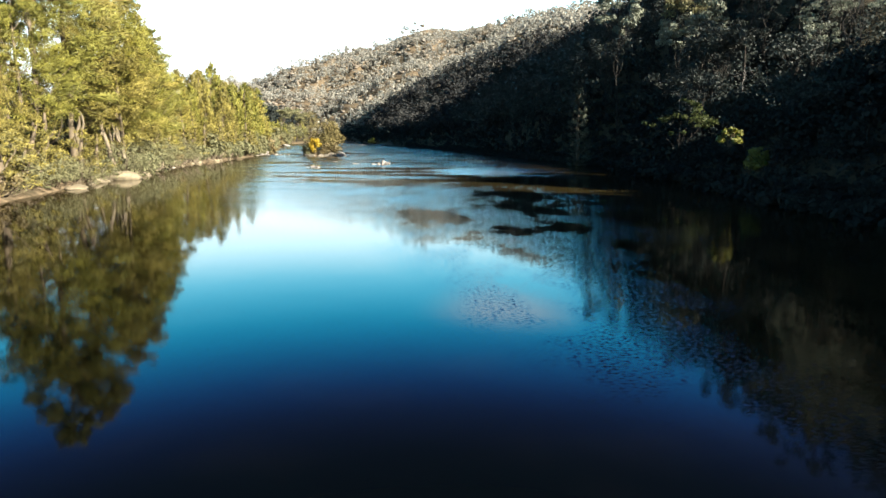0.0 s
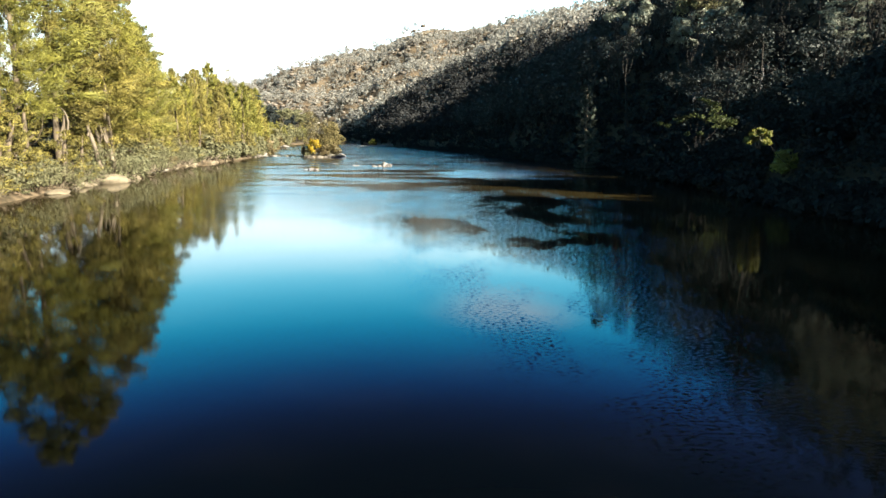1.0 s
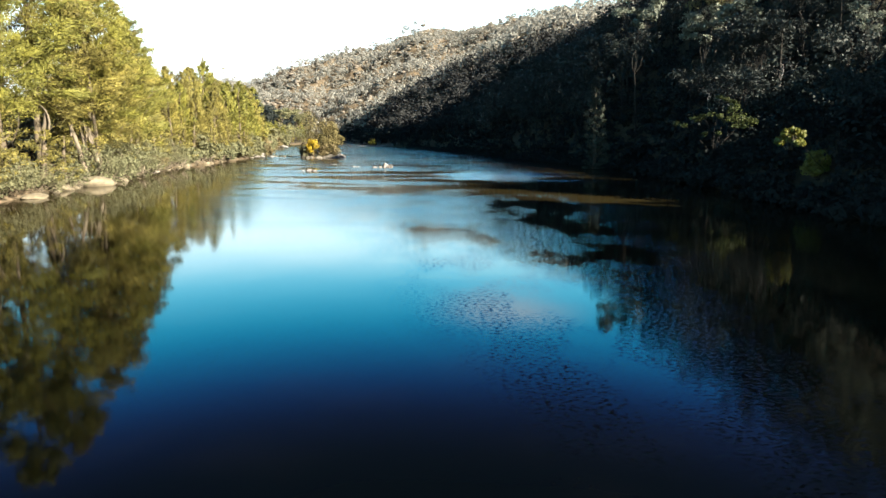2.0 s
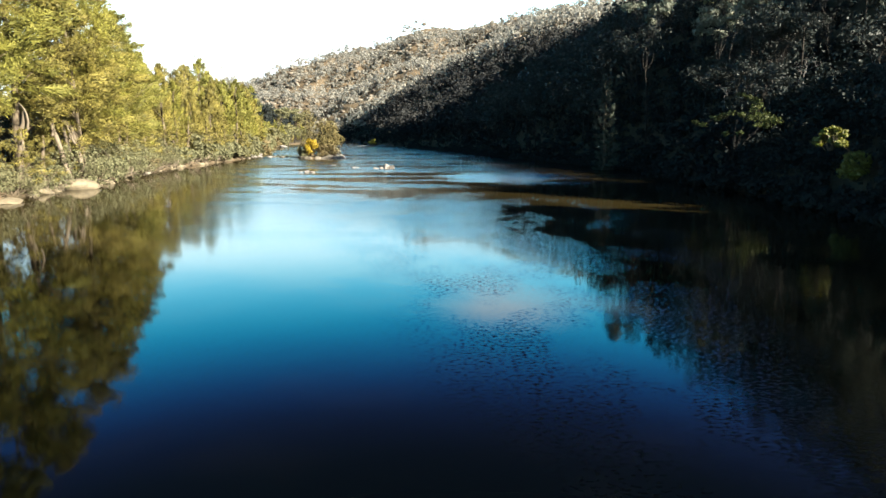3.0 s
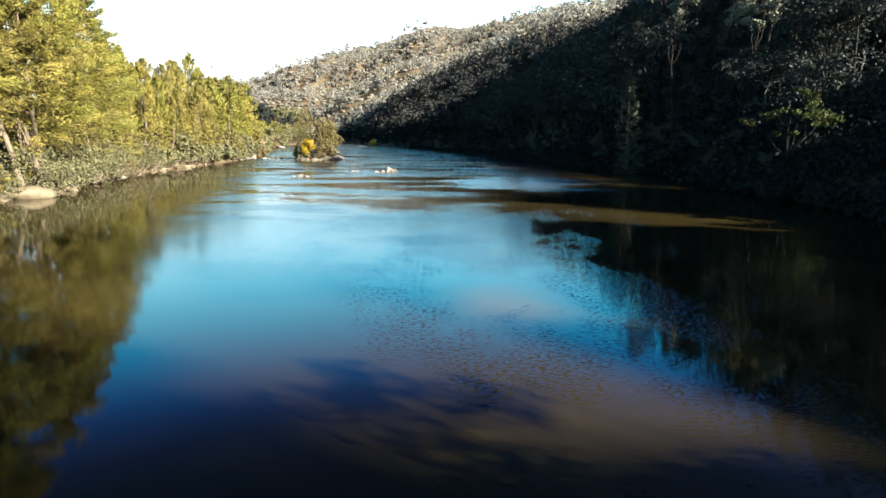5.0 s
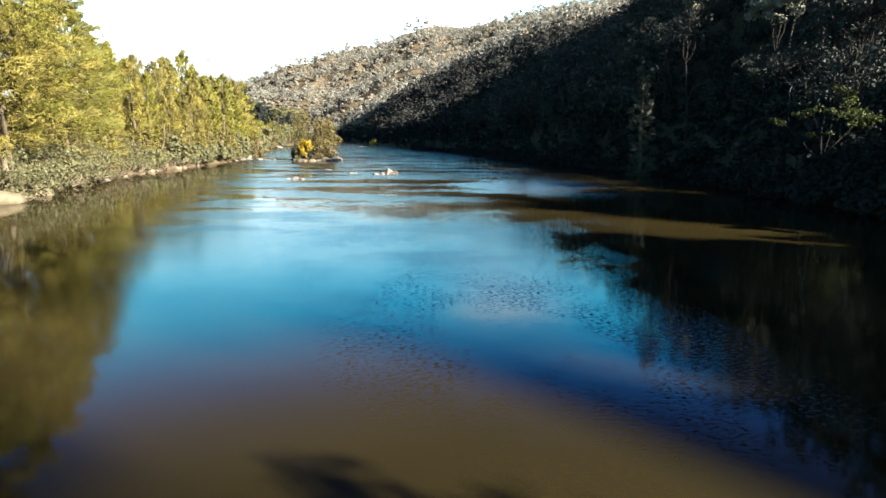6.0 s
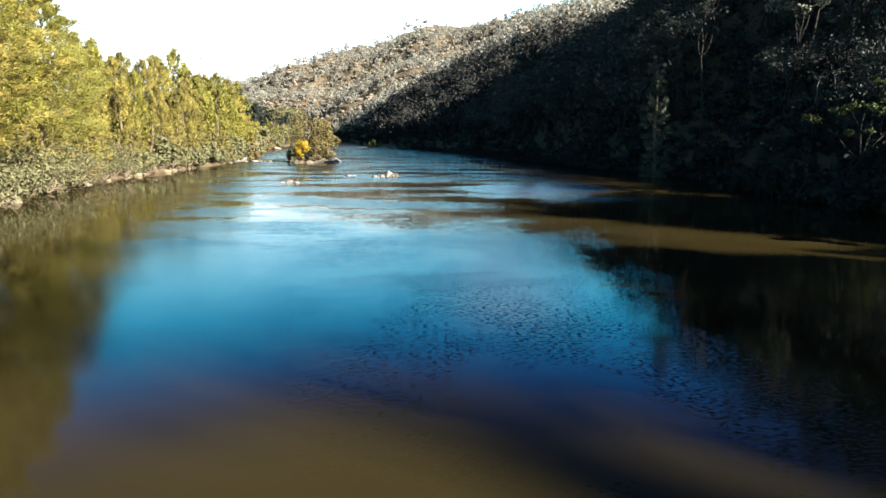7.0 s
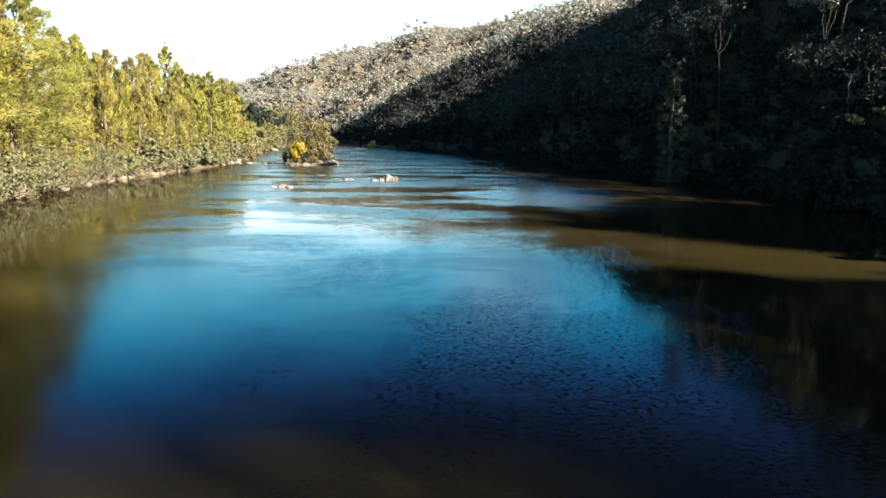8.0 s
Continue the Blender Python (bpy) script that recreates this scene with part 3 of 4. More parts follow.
def spread_out(kinds, spots):
    """Stand the made kinds at spots of (kind, x, y, turn, size), the first of each kind as it was made."""
    used = set()
    for k, x, y, turn, size in spots:
        place = pose(x, y, ground_z(x, y) - 0.05, 0, 0, turn)
        if k not in used and abs(size - 1) < 0.12:
            kinds[k].matrix_basis = place
            used.add(k)
        else:
            copy_thing(kinds[k], place @ Matrix.Diagonal((size, size, size, 1)))
    for k, ob in enumerate(kinds):
        if k not in used:
            x, y, turn = spots[-1 - k][1] - 3.0, spots[-1 - k][2] + 2.0, 40
            ob.matrix_basis = pose(x, y, ground_z(x, y) - 0.05, 0, 0, turn)


def left_edge(y):
    ys = RIVER[:12, 1]
    return float(np.interp(y, ys, RIVER[:12, 0] - RIVER[:12, 2]))


def right_edge(y):
    return float(np.interp(y, RIVER[:12, 1], RIVER[:12, 0] + RIVER[:12, 2]))


def in_gap(x, y):
    """Whether a place lies in one of the treeless sun cuts."""
    out = False
    for ax, ay, wide, _, _, low, high in SUN_CUTS:
        s, off = along_cut(x, y, ax, ay)
        out = out | ((off < wide + np.where(s < 90, low, high)) & (s > 4))
    return out


rng = np.random.RandomState(11)
NEAR, MIDDLE, DISTANT = (38, 6, 58, 0.07, 0.05, 1.45, (0.28, 0.55)), (54, 5, 30, 0.11, 0.03, 1.25, (0.4, 0.85)), (48, 4, 17, 0.19, 0.03, 1.35, (0.5, 1.1))
OAKS = [river_oak(21, 18.0, 3.9, *NEAR), river_oak(22, 18.0, 3.5, *NEAR, M_GREENOAK), river_oak(23, 18.0, 4.3, *NEAR), river_oak(24, 18.0, 3.2, *NEAR, M_GREENOAK),
        river_oak(25, 18.0, 3.2, *MIDDLE, upright=True), river_oak(26, 18.0, 2.9, *MIDDLE, M_GREENOAK, True), river_oak(27, 18.0, 3.5, *MIDDLE, upright=True), river_oak(57, 18.0, 3.5, *DISTANT, upright=True), river_oak(58, 18.0, 3.8, *DISTANT, M_GREENOAK, True)]
TALL = ([30, 50, 62, 70, 80, 88, 94, 100, 107, 125, 150, 170, 200, 260, 430], [14, 14, 15.5, 18, 19, 19, 19, 18.5, 17.5, 17, 19.5, 20, 19, 16, 14])
GREAT = [river_oak(28, 25.0, 5.8, 76, 6, 74, 0.074, 0.2, 1.85, (0.28, 0.58)), river_oak(29, 25.0, 6.2, 76, 6, 74, 0.074, 0.2, 1.85, (0.28, 0.58), M_GREENOAK)]
spread_out(GREAT, [(0, -43.5, 87.5, 250, 0.96), (1, -41.0, 81.5, 130, 1.04), (0, -42.5, 74.5, 20, 1.22), (1, -42.0, 92.5, 300, 0.82), (1, -42.0, 68.0, 200, 1.2), (0, -38.5, 78.0, 160, 0.8), (1, -45.0, 98.5, 200, 0.78), (0, -49.0, 79.0, 310, 1.15), (1, -40.5, 63.0, 340, 0.8)])
spots = []
y = 38.0
while y < 420:
    for row, keep in ((4.5, 1.0), (11.5, 0.95), (20, 0.35 if y < 150 else 0.0)):
        if rng.uniform() < keep:
            yy = y + rng.uniform(-2, 2) + row * 0.2
            x = left_edge(yy) - row - rng.uniform(-1.2, 1.2)
            size = np.interp(yy, *TALL) / 18.0 * rng.uniform(0.8, 1.05) * (0.86 if row < 6 else 1.0)
            if row > 6 and 67 < yy < 100 or row < 6 and 64 < yy < 84:
                continue
            if yy > 195 and rng.uniform() < 0.5:
                continue
            spots.append((rng.randint(4) if yy < 108 and row < 15 else 4 + rng.randint(3) if yy < 150 else 7 + rng.randint(2), x, yy, rng.uniform(0, 360), size))
    y += np.interp(y, [40, 150, 300], [5.6, 7.0, 10.5])
spread_out(OAKS, spots)

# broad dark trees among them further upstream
UPSTREAM = [gum(45, 15.0, 5.0, "broad olive-crowned tree on the upstream bank", M_SHRUB, 0.5, M_BARK, 40), gum(46, 12.0, 5.2, "dark bushy tree on the upstream bank", M_DARKGUM, 0.5, M_BARK, 40)]
for ob in UPSTREAM:
    ob["group"] = "trees on the upstream bank"
spots = []
y = 188.0
while y < 400:
    spots.append((rng.randint(2), left_edge(y) - rng.uniform(3, 9), y, rng.uniform(0, 360), rng.uniform(0.75, 1.25)))
    y += rng.uniform(3.5, 6.5)
spread_out(UPSTREAM, spots)
for k, x, y, turn, size in ((7, -54.5, 183.0, 30, 0.98), (8, -57.0, 194.0, 120, 1.0), (7, -60.0, 206.0, 200, 0.95), (8, -55.5, 176.0, 290, 1.0), (8, -63.0, 219.0, 60, 0.9)):
    copy_thing(OAKS[k], pose(x, y, ground_z(x, y) - 0.05, 0, 0, turn) @ Matrix.Diagonal((size * 1.25, size * 1.25, size, 1)))

# shrubs along the foot of the left bank
SAPLINGS = [river_oak(51, 5.0, 1.5, 18, 4, 30, 0.055, 0.08, 0.75, (0.18, 0.36)), river_oak(52, 4.2, 1.7, 16, 4, 30, 0.055, 0.08, 0.75, (0.18, 0.36))]
for ob in SAPLINGS:
    tagged(ob, "young bushy yellow-green river oak at the water's edge", "sapling", "young river oaks on the bank")
spots = []
y = 37.0
while y < 150:
    spots.append((rng.randint(2), left_edge(y) - rng.uniform(0.6, 3.6), y, rng.uniform(0, 360), rng.uniform(0.7, 1.5)))
    y += rng.uniform(1.2, 2.6) * (2.4 if 66 < y < 80 else 1.0)
spread_out(SAPLINGS, spots)
BUSHES = [shrub(31, 3.2, 2.0, "grey-green bushy shrub at the foot of the bank", M_SHRUB, size=0.1, per=54),
          shrub(32, 2.6, 2.2, "olive shrub with dry brown tips on the bank", M_SHRUB, size=0.1, per=54),
          shrub(33, 3.4, 1.8, "yellow-green shrub on the sunny bank", M_BRIGHT, size=0.1, per=54),
          shrub(34, 1.9, 1.8, "dry russet scrub on the bank", M_RUST, size=0.1, per=54),
          shrub(35, 3.0, 2.2, "grey-green shrub further up the bank", M_SHRUB, size=0.32, per=25),
          shrub(36, 2.4, 2.0, "dry russet scrub further up the bank", M_RUST, size=0.3, per=25)]
spots = []
for row, step in ((0.5, 2.7), (2.5, 5.5)):
    y = 36.0
    while y < 290:
        k = rng.choice([0, 0, 0, 0, 1, 1, 2, 3]) if y < 112 else rng.choice([4, 4, 5])
        spots.append((k, left_edge(y) - row - rng.uniform(-0.6, 0.9), y, rng.uniform(0, 360), rng.uniform(0.75, 1.25) * (1 if row < 2 else 1.3) * np.interp(y, [66, 76, 96, 108, 150, 220], [1.0, 1.35, 1.35, 1.0, 1.0, 1.7])))
        y += step * np.interp(y, [40, 112, 115, 300], [1.0, 1.1, 1.5, 1.9]) * rng.uniform(0.7, 1.3) * (2.6 if row > 1 and 63 < y < 84 else 1.0)
spread_out(BUSHES, spots)
# shrubs added over the right-hand edge, coloured dark to keep its shade
EDGE = [shrub(37, 2.0, 1.7, "green shrub overhanging the shaded water's edge, leaves darkened", M_DARKGUM, size=0.3, per=30, group="shrubs on the shaded edge"),
        shrub(38, 1.6, 1.9, "ferny shrub on the shaded water's edge, leaves darkened", M_DARKGUM, size=0.28, per=30, group="shrubs on the shaded edge")]
spots = []
y = 40.0
while y < 260:
    spots.append((rng.randint(2), right_edge(y) + rng.uniform(-0.9, 0.5), y, rng.uniform(0, 360), rng.uniform(0.8, 1.3)))
    y += np.interp(y, [40, 120, 260], [1.9, 2.6, 4.5]) * rng.uniform(0.7, 1.2)
spread_out(EDGE, spots)

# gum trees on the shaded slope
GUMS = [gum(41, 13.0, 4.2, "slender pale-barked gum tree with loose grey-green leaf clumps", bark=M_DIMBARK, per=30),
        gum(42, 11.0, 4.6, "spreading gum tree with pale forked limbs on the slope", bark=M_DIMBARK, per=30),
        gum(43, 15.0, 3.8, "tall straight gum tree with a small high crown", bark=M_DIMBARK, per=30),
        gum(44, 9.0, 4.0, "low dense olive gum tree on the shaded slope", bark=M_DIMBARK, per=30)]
spots = []
for _ in range(76):
    yy = rng.uniform(40, 190)
    x = right_edge(yy) + 1.5 + 60 * rng.uniform() ** 1.3
    if not in_gap(x, yy):
        low = 0.62 if yy < 68 else 1.0
        spots.append((rng.randint(4), x, yy, rng.uniform(0, 360), rng.uniform(0.75, 1.2) * low))
spread_out(GUMS, spots)


# ---- the far woods, too many to count ----

def woods(name, label, spots, rng, per, leaf, foliage, tall=(8, 14)):
    """Crowns of lumps with leaf clusters over many stems, one mesh."""
    n = len(spots)
    x, y = spots[:, 0], spots[:, 1]
    h = rng.uniform(*tall, n)
    z = land(x, y)
    k = 2 if foliage is M_SUNWOODS else 4  # lumps to a crown
    ang, out = rng.uniform(0, 2 * np.pi, (n, k)), rng.uniform(0.2, 1, (n, k)) * h[:, None] * 0.26
    up = rng.uniform(0.2 if foliage is M_SUNWOODS else 0.45 if tall[1] > 6 else 0.1, 0.92, (n, k)) * h[:, None]
    out = out * (1 if tall[1] > 6 else 1.8)
    c = np.stack([x[:, None] + np.cos(ang) * out, y[:, None] + np.sin(ang) * out, z[:, None] + up], -1).reshape(-1, 3)
    r = (rng.uniform(0.13, 0.24, (n, k)) * h[:, None] * (1 if tall[1] > 6 else 1.9) * (1.35 if foliage is M_SUNWOODS else 1)).ravel()
    at, way = balls(rng, c, r, per, 0.75, 0.78 if foliage is M_SUNWOODS else 0.6)
    if foliage is M_VALLEYSHADE:
        # far crowns: loose tufts that run into one another
        at = np.repeat(c, per, axis=0) + rng.normal(0, 0.62, (len(c) * per, 3)) * np.repeat(r, per)[:, None] * np.array([1, 1, 0.8])
        way = unit(unit(at - np.repeat(c, per, axis=0)) + [0, 0, 0.45])
    verts, faces = leaves(rng, at, way, rng.uniform(0.6, 1.3, len(at)) * leaf, 1.3, 0.25 if foliage is M_SUNWOODS else 0.4)
    ob = new(name, mesh_of(name, verts, faces, foliage))
    stems = []
    if tall[1] < 6:
        return tagged(ob, label, "undergrowth", kind="stuff")
    for i in range(0, n, 2):
        foot = np.array([x[i], y[i], z[i] - 0.4])
        stems.append(limb(rng, foot, foot + [rng.normal(0, 0.5), rng.normal(0, 0.5), h[i] * 0.7], 0.2, 0.08, 0.04, 3, 4))
    trunks = new(name + "_trunks", mesh_of(name + "_trunks", *joined(stems), M_DIMBARK if foliage is not M_SUNWOODS else M_PALE))
    tagged(trunks, "trunks among the far trees, pale on the hill and darkened elsewhere", "trees", kind="stuff")
    return tagged(ob, label, "woods", kind="stuff")


def scatter(rng, n, xs, ys, keep):
    x, y = rng.uniform(*xs, n), rng.uniform(*ys, n)
    d, side = shore(x, y)
    ok = keep(x, y, d, side)
    return np.stack([x[ok], y[ok]], -1)


# how far up the valley side dense forest takes the shade-coloured leaf, by y
SHADED = ([250, 300, 341, 370, 398], [116, 98, 78, 50, 6])
# forest and undergrowth on the shaded side carry the shade in their leaf colour
woods("slope_woods", "dense gum forest on the shaded valley side, its leaves darkened",
      scatter(rng, 1750, (-20, 160), (35, 235), lambda x, y, d, s: (s > 0) & (d > 3) & (d < 115) & ~((y > 35) & (y < 120) & (d < 14)) & ~((y < 70) & (x < 110)) & ~(y < 128) & ~in_gap(x, y)), rng, 20, 0.6, M_SHADECROWN)
# dark leaves fill the hollow under the great oaks in place of shade
woods("bank_thicket", "thicket behind the great river oaks, coloured dark for shade",
      scatter(rng, 420, (-75, -42), (52, 125), lambda x, y, d, s: (s < 0) & (d > 9) & (d < 34)), rng, 16, 0.36, M_DIM, (4, 7.5))
woods("upper_woods", "gum forest high on the shaded valley side, its leaves darkened",
      scatter(rng, 1100, (60, 165), (36, 130), lambda x, y, d, s: (s > 0) & (d > 60) & (d < 150) & (y > 96) & ~in_gap(x, y)), rng, 11, 0.8, M_SHADECROWN, (6, 10))
woods("valley_woods", "grey-green gum forest on the valley side upstream, darkened for shade",
      scatter(rng, 2700, (-90, 160), (235, 400), lambda x, y, d, s: (s > 0) & (d > 3) & (d < np.where(y < 250, 150, np.interp(y, *SHADED)))), rng, 12, 0.8, M_VALLEYSHADE, (6.5, 11))
woods("slope_thicket", "low gum thicket under the tall trees of the slope, darkened for shade",
      scatter(rng, 720, (30, 130), (62, 130), lambda x, y, d, s: (s > 0) & (d > 8) & (d < 78) & ~in_gap(x, y)), rng, 30, 0.26, M_SHADECROWN, (3, 5.9))
# unseen growth along the near crest, there only to block or pass sun
woods("ridge_woods", "unseen gum forest added on the ridge to shade the river",
      scatter(rng, 900, (25, 190), (-95, 35), lambda x, y, d, s: (s > 0) & (d > 3) & (d < 150) & ~in_gap(x, y) & ~((y > -20) & (x < 120))), rng, 14, 1.0, M_DARKGUM)
woods("saddle_scrub", "unseen scrub added on the saddle of the ridge, kept low for the sun",
      scatter(rng, 900, (28, 130), (-25, 70), lambda x, y, d, s: (s > 0) & (d > 3) & ~in_gap(x, y) & ((y < 38) | (x > 60))), rng, 9, 1.0, M_DARKGUM, (4, 6.5))
woods("bank_scrub", "low trees on the shaded bank, their leaves darkened",
      scatter(rng, 900, (28, 60), (-25, 70), lambda x, y, d, s: (s > 0) & (d > 3) & ~in_gap(x, y) & (y >= 38) & (rng.uniform(0, 1, len(d)) < 0.55)), rng, 34, 0.36, M_DARKGUM, (4, 6.5))
woods("slope_scrub", "undergrowth of ferns and bushes on the shaded slope, darkened in colour",
      scatter(rng, 4200, (20, 90), (34, 150), lambda x, y, d, s: (s > 0) & (y > 82) & (d > -1.3) & (d < 60) & (rng.uniform(0, 1, len(d)) < 1.3 * np.exp(-d / 22))), rng, 8, 0.5, M_DARKGUM, (1.2, 2.9))
woods("bank_undergrowth", "ferny undergrowth on the shaded bank, darkened in colour",
      scatter(rng, 4200, (20, 90), (34, 150), lambda x, y, d, s: (s > 0) & (y <= 82) & (d > -1.3) & (d < 60) & (rng.uniform(0, 1, len(d)) < 1.3 * np.exp(-d / 22))), rng, 16, 0.3, M_DARKGUM, (1.2, 2.9))
woods("upstream_scrub", "undergrowth on the shaded bank upstream, darkened in colour",
      scatter(rng, 8500, (-80, 80), (150, 470), lambda x, y, d, s: (s > 0) & (d > -0.8) & (d < 60) & (rng.uniform(0, 1, len(d)) < 1.2 * np.exp(-d / 22))), rng, 8, 0.65, M_DARKGUM, (1.6, 4.2))
woods("far_bank_woods", "olive and dry-brown trees on the low bank upstream",
      scatter(rng, 2200, (-200, -40), (235, 500), lambda x, y, d, s: (s < 0) & (d > 1.5) & (d < 55)), rng, 12, 0.64, M_SHRUB, (5, 10))
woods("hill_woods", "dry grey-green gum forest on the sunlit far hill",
      scatter(rng, 13500, (-420, 260), (250, 760), lambda x, y, d, s: (s > 0) & (d > np.interp(y, *SHADED)) & (d < 245) & (x > -0.38 * y) & (x < 0.36 * y)), rng, 15, 1.0, M_SUNWOODS, (6, 11.5))

# dry scrub between the trees of the far hill
spots = scatter(rng, 9000, (-420, 260), (345, 760), lambda x, y, d, s: (s > 0) & (d > 3) & (d < 245) & (x > -0.38 * y) & (x < 0.36 * y))
low = np.stack([spots[:, 0], spots[:, 1], land(spots[:, 0], spots[:, 1]) + 0.4], -1)
wide = rng.uniform(1.2, 3.0, (len(spots), 1)) * np.array([1, 1, 0.55])
tagged(new("hill_scrub", mesh_of("hill_scrub", *hearts(rng, low, None, wide, 1, 0.6, 1.3), M_DRY)), "dry brown scrub between the trees of the far hill", "scrub", kind="stuff")


# ---- rocks, the islet and other single things ----
def rock(seed, sx, sy, sz, material=None, label="pale weathered river rock rising out of the water", detail=3):
    """A worn boulder: a lumpy, flattened, slightly faceted ball."""
    r = random.Random(seed)
    bm = bmesh.new()
    bmesh.ops.create_icosphere(bm, subdivisions=detail, radius=1.0)
    off = Vector((r.uniform(0, 50), r.uniform(0, 50), r.uniform(0, 50)))
    cuts = [(Vector((r.uniform(-1, 1), r.uniform(-1, 1), r.uniform(-0.2, 1))).normalized(), r.uniform(0.5, 0.8)) for _ in range(9)]
    for v in bm.verts:
        p = v.co.copy()
        for way, far in cuts:
            over = p.dot(way) - far
            if over > 0:
                p -= way * over * 0.92
        p *= 1 + 0.3 * noise.noise(v.co * 1.3 + off) + 0.14 * noise.noise(v.co * 3.1 + off) + 0.04 * noise.noise(v.co * 9.0 + off)
        v.co = Vector((p.x * sx * 1.6, p.y * sy * 1.6, p.z * sz))
    for f in bm.faces:
        f.smooth = True
    me = bpy.data.meshes.new("rock")
    bm.to_mesh(me)
    bm.free()
    me.materials.append(material or M_ROCK)
    return tagged(new("rock", me), label, "rock", "rocks in the river")


def put(ob, x, y, z=0.0, turn=0.0):
    ob.matrix_basis = pose(x, y, z, 0, 0, turn)
    return ob


# rocks in midstream
for seed, x, y, w, h in ((1, -9.75, 110.6, 0.52, 0.85), (2, -8.9, 110.9, 0.42, 0.68), (3, -10.6, 110.4, 0.3, 0.42), (4, -11.5, 110.2, 0.42, 0.3), (12, -9.3, 110.2, 0.3, 0.6)):
    put(rock(seed, w * 0.9, w * 0.8, h * 0.85, label="pale upright rock in a cluster in midstream"), x, y, 0.0, seed * 40)
for seed, x, y, w, h in ((5, -20.2, 100.9, 0.62, 0.5), (6, -19.3, 100.3, 0.42, 0.4), (7, -21.1, 100.6, 0.3, 0.22), (8, -15.2, 112.6, 0.6, 0.42), (9, -14.5, 112.3, 0.3, 0.3), (10, -19.8, 120.5, 0.5, 0.2)):
    put(rock(seed, w * 0.9, w * 0.7, h * 0.55, label="low whitish rock just above the water"), x, y, 0.0, seed * 55)

# the islet, its rocks and bushes
for seed, x, y, w, h in ((14, -23.6, 151.8, 0.85, 1.15), (15, -25.6, 151.2, 0.9, 0.8), (16, -26.8, 150.7, 0.7, 0.6), (17, -28.2, 150.3, 0.8, 0.5), (18, -30.6, 150.2, 0.7, 0.55), (19, -31.8, 151.0, 0.7, 0.6), (20, -24.6, 151.0, 0.4, 0.4)):
    put(rock(seed, w, w * 0.8, h, M_ROCK if seed in (14, 20) else M_DARKROCK, "weathered rock at the foot of the bushy islet"), x, y, 0.05, seed * 37)
put(shrub(61, 13.2, 3.0, "olive-brown bushy tree on the river islet", M_ISLET, "islet_tree", 0.2, "bushes on the islet", 170), -29.4, 154.5, 0.5)
put(shrub(62, 10.2, 2.3, "brownish-green bushy tree on the river islet", M_ISLET, "islet_tree", 0.24, "bushes on the islet", 150), -26.4, 154.6, 0.4)
put(shrub(63, 3.7, 1.3, "yellow flowering wattle bush on the islet", M_YELLOW, "wattle_bush", 0.17, "bushes on the islet", 60), -29.8, 151.6, 0.9)
put(shrub(64, 3.4, 2.0, "russet scrub among the islet's rocks", M_RUST, "shrub", 0.18, "bushes on the islet"), -26.6, 152.0, 0.3)
put(shrub(65, 3.0, 1.5, "dry olive shrub at the islet's edge", M_SHRUB, "shrub", 0.26, "bushes on the islet"), -31.7, 152.8, 0.2)
put(shrub(66, 3.4, 1.8, "dry russet scrub beside the islet's rock", M_RUST, "shrub", 0.24, "bushes on the islet"), -25.9, 153.2, 0.2)

# the rock bar between the left bank and the islet
r = random.Random(5)
for i in range(13):
    x = -46.5 + i * 1.02
    w = r.uniform(0.3, 0.65)
    put(rock(80 + i, w, w * 0.8, w * r.uniform(0.4, 0.8), r.choice([M_ROCK, M_DARKROCK]), "small dark wet rock in a low bar across the shallows", 2), x, 157.5 - i * 0.25 + r.uniform(-0.6, 0.6), 0.0, r.uniform(0, 360))
# pale boulders on the left bank by the bar
for seed, x, y, w, h in ((101, -46.6, 163.5, 1.3, 1.6), (102, -48.6, 166.0, 1.2, 1.6), (103, -44.9, 161.2, 0.8, 0.9), (104, -45.6, 158.2, 0.7, 0.7), (105, -49.8, 170.0, 1.1, 1.3), (106, -44.3, 155.5, 0.6, 0.5)):
    put(rock(seed, w, w * 0.9, h, M_ROCK, "large pale boulder on the sunlit bank"), x, y, 0.25, seed * 31)
for seed, x, y, w, h in ((111, -70.5, 275.0, 2.6, 1.7), (112, -67.5, 271.0, 2.2, 0.9), (113, -73.5, 279.0, 2.6, 2.2), (114, -65.0, 266.0, 1.5, 0.6)):
    put(rock(seed, w, w * 0.8, h, label="pale boulder on the far upstream bank"), x, y, 0.2, seed * 31)

# the rock upstream with one small bush
for seed, x, y, w, h in ((121, -32.3, 299, 2.6, 0.7), (122, -36.0, 297, 2.0, 0.35), (123, -28.4, 301, 2.2, 0.4), (124, -23.0, 303, 1.8, 0.3)):
    put(rock(seed, w, w * 0.7, h, M_DARKROCK, "dark flat rock upstream in the shade"), x, y, 0.0, seed * 31)
put(shrub(67, 3.2, 1.5, "small sunlit yellow-green bush on a rock upstream", M_BRIGHT, "shrub", 0.3, "bushes on rocks"), -32.3, 299.2, 0.5)

# boulders and bare trunks at the foot of the left bank
for seed, x, y, w, h in ((131, -37.3, 72.9, 1.7, 1.1), (132, -37.2, 68.4, 1.2, 0.6), (133, -37.4, 80.0, 0.8, 0.5), (134, -34.6, 60.5, 0.7, 0.35), (136, -37.2, 77.5, 0.6, 0.4), (137, -39.2, 88.0, 0.6, 0.3)):
    put(rock(seed, w, w * 0.85, h, M_SANDSTONE, "sunlit sandstone boulder at the foot of the bank"), x, y, 0.15, seed * 47)


r = random.Random(17)
y = 66.0
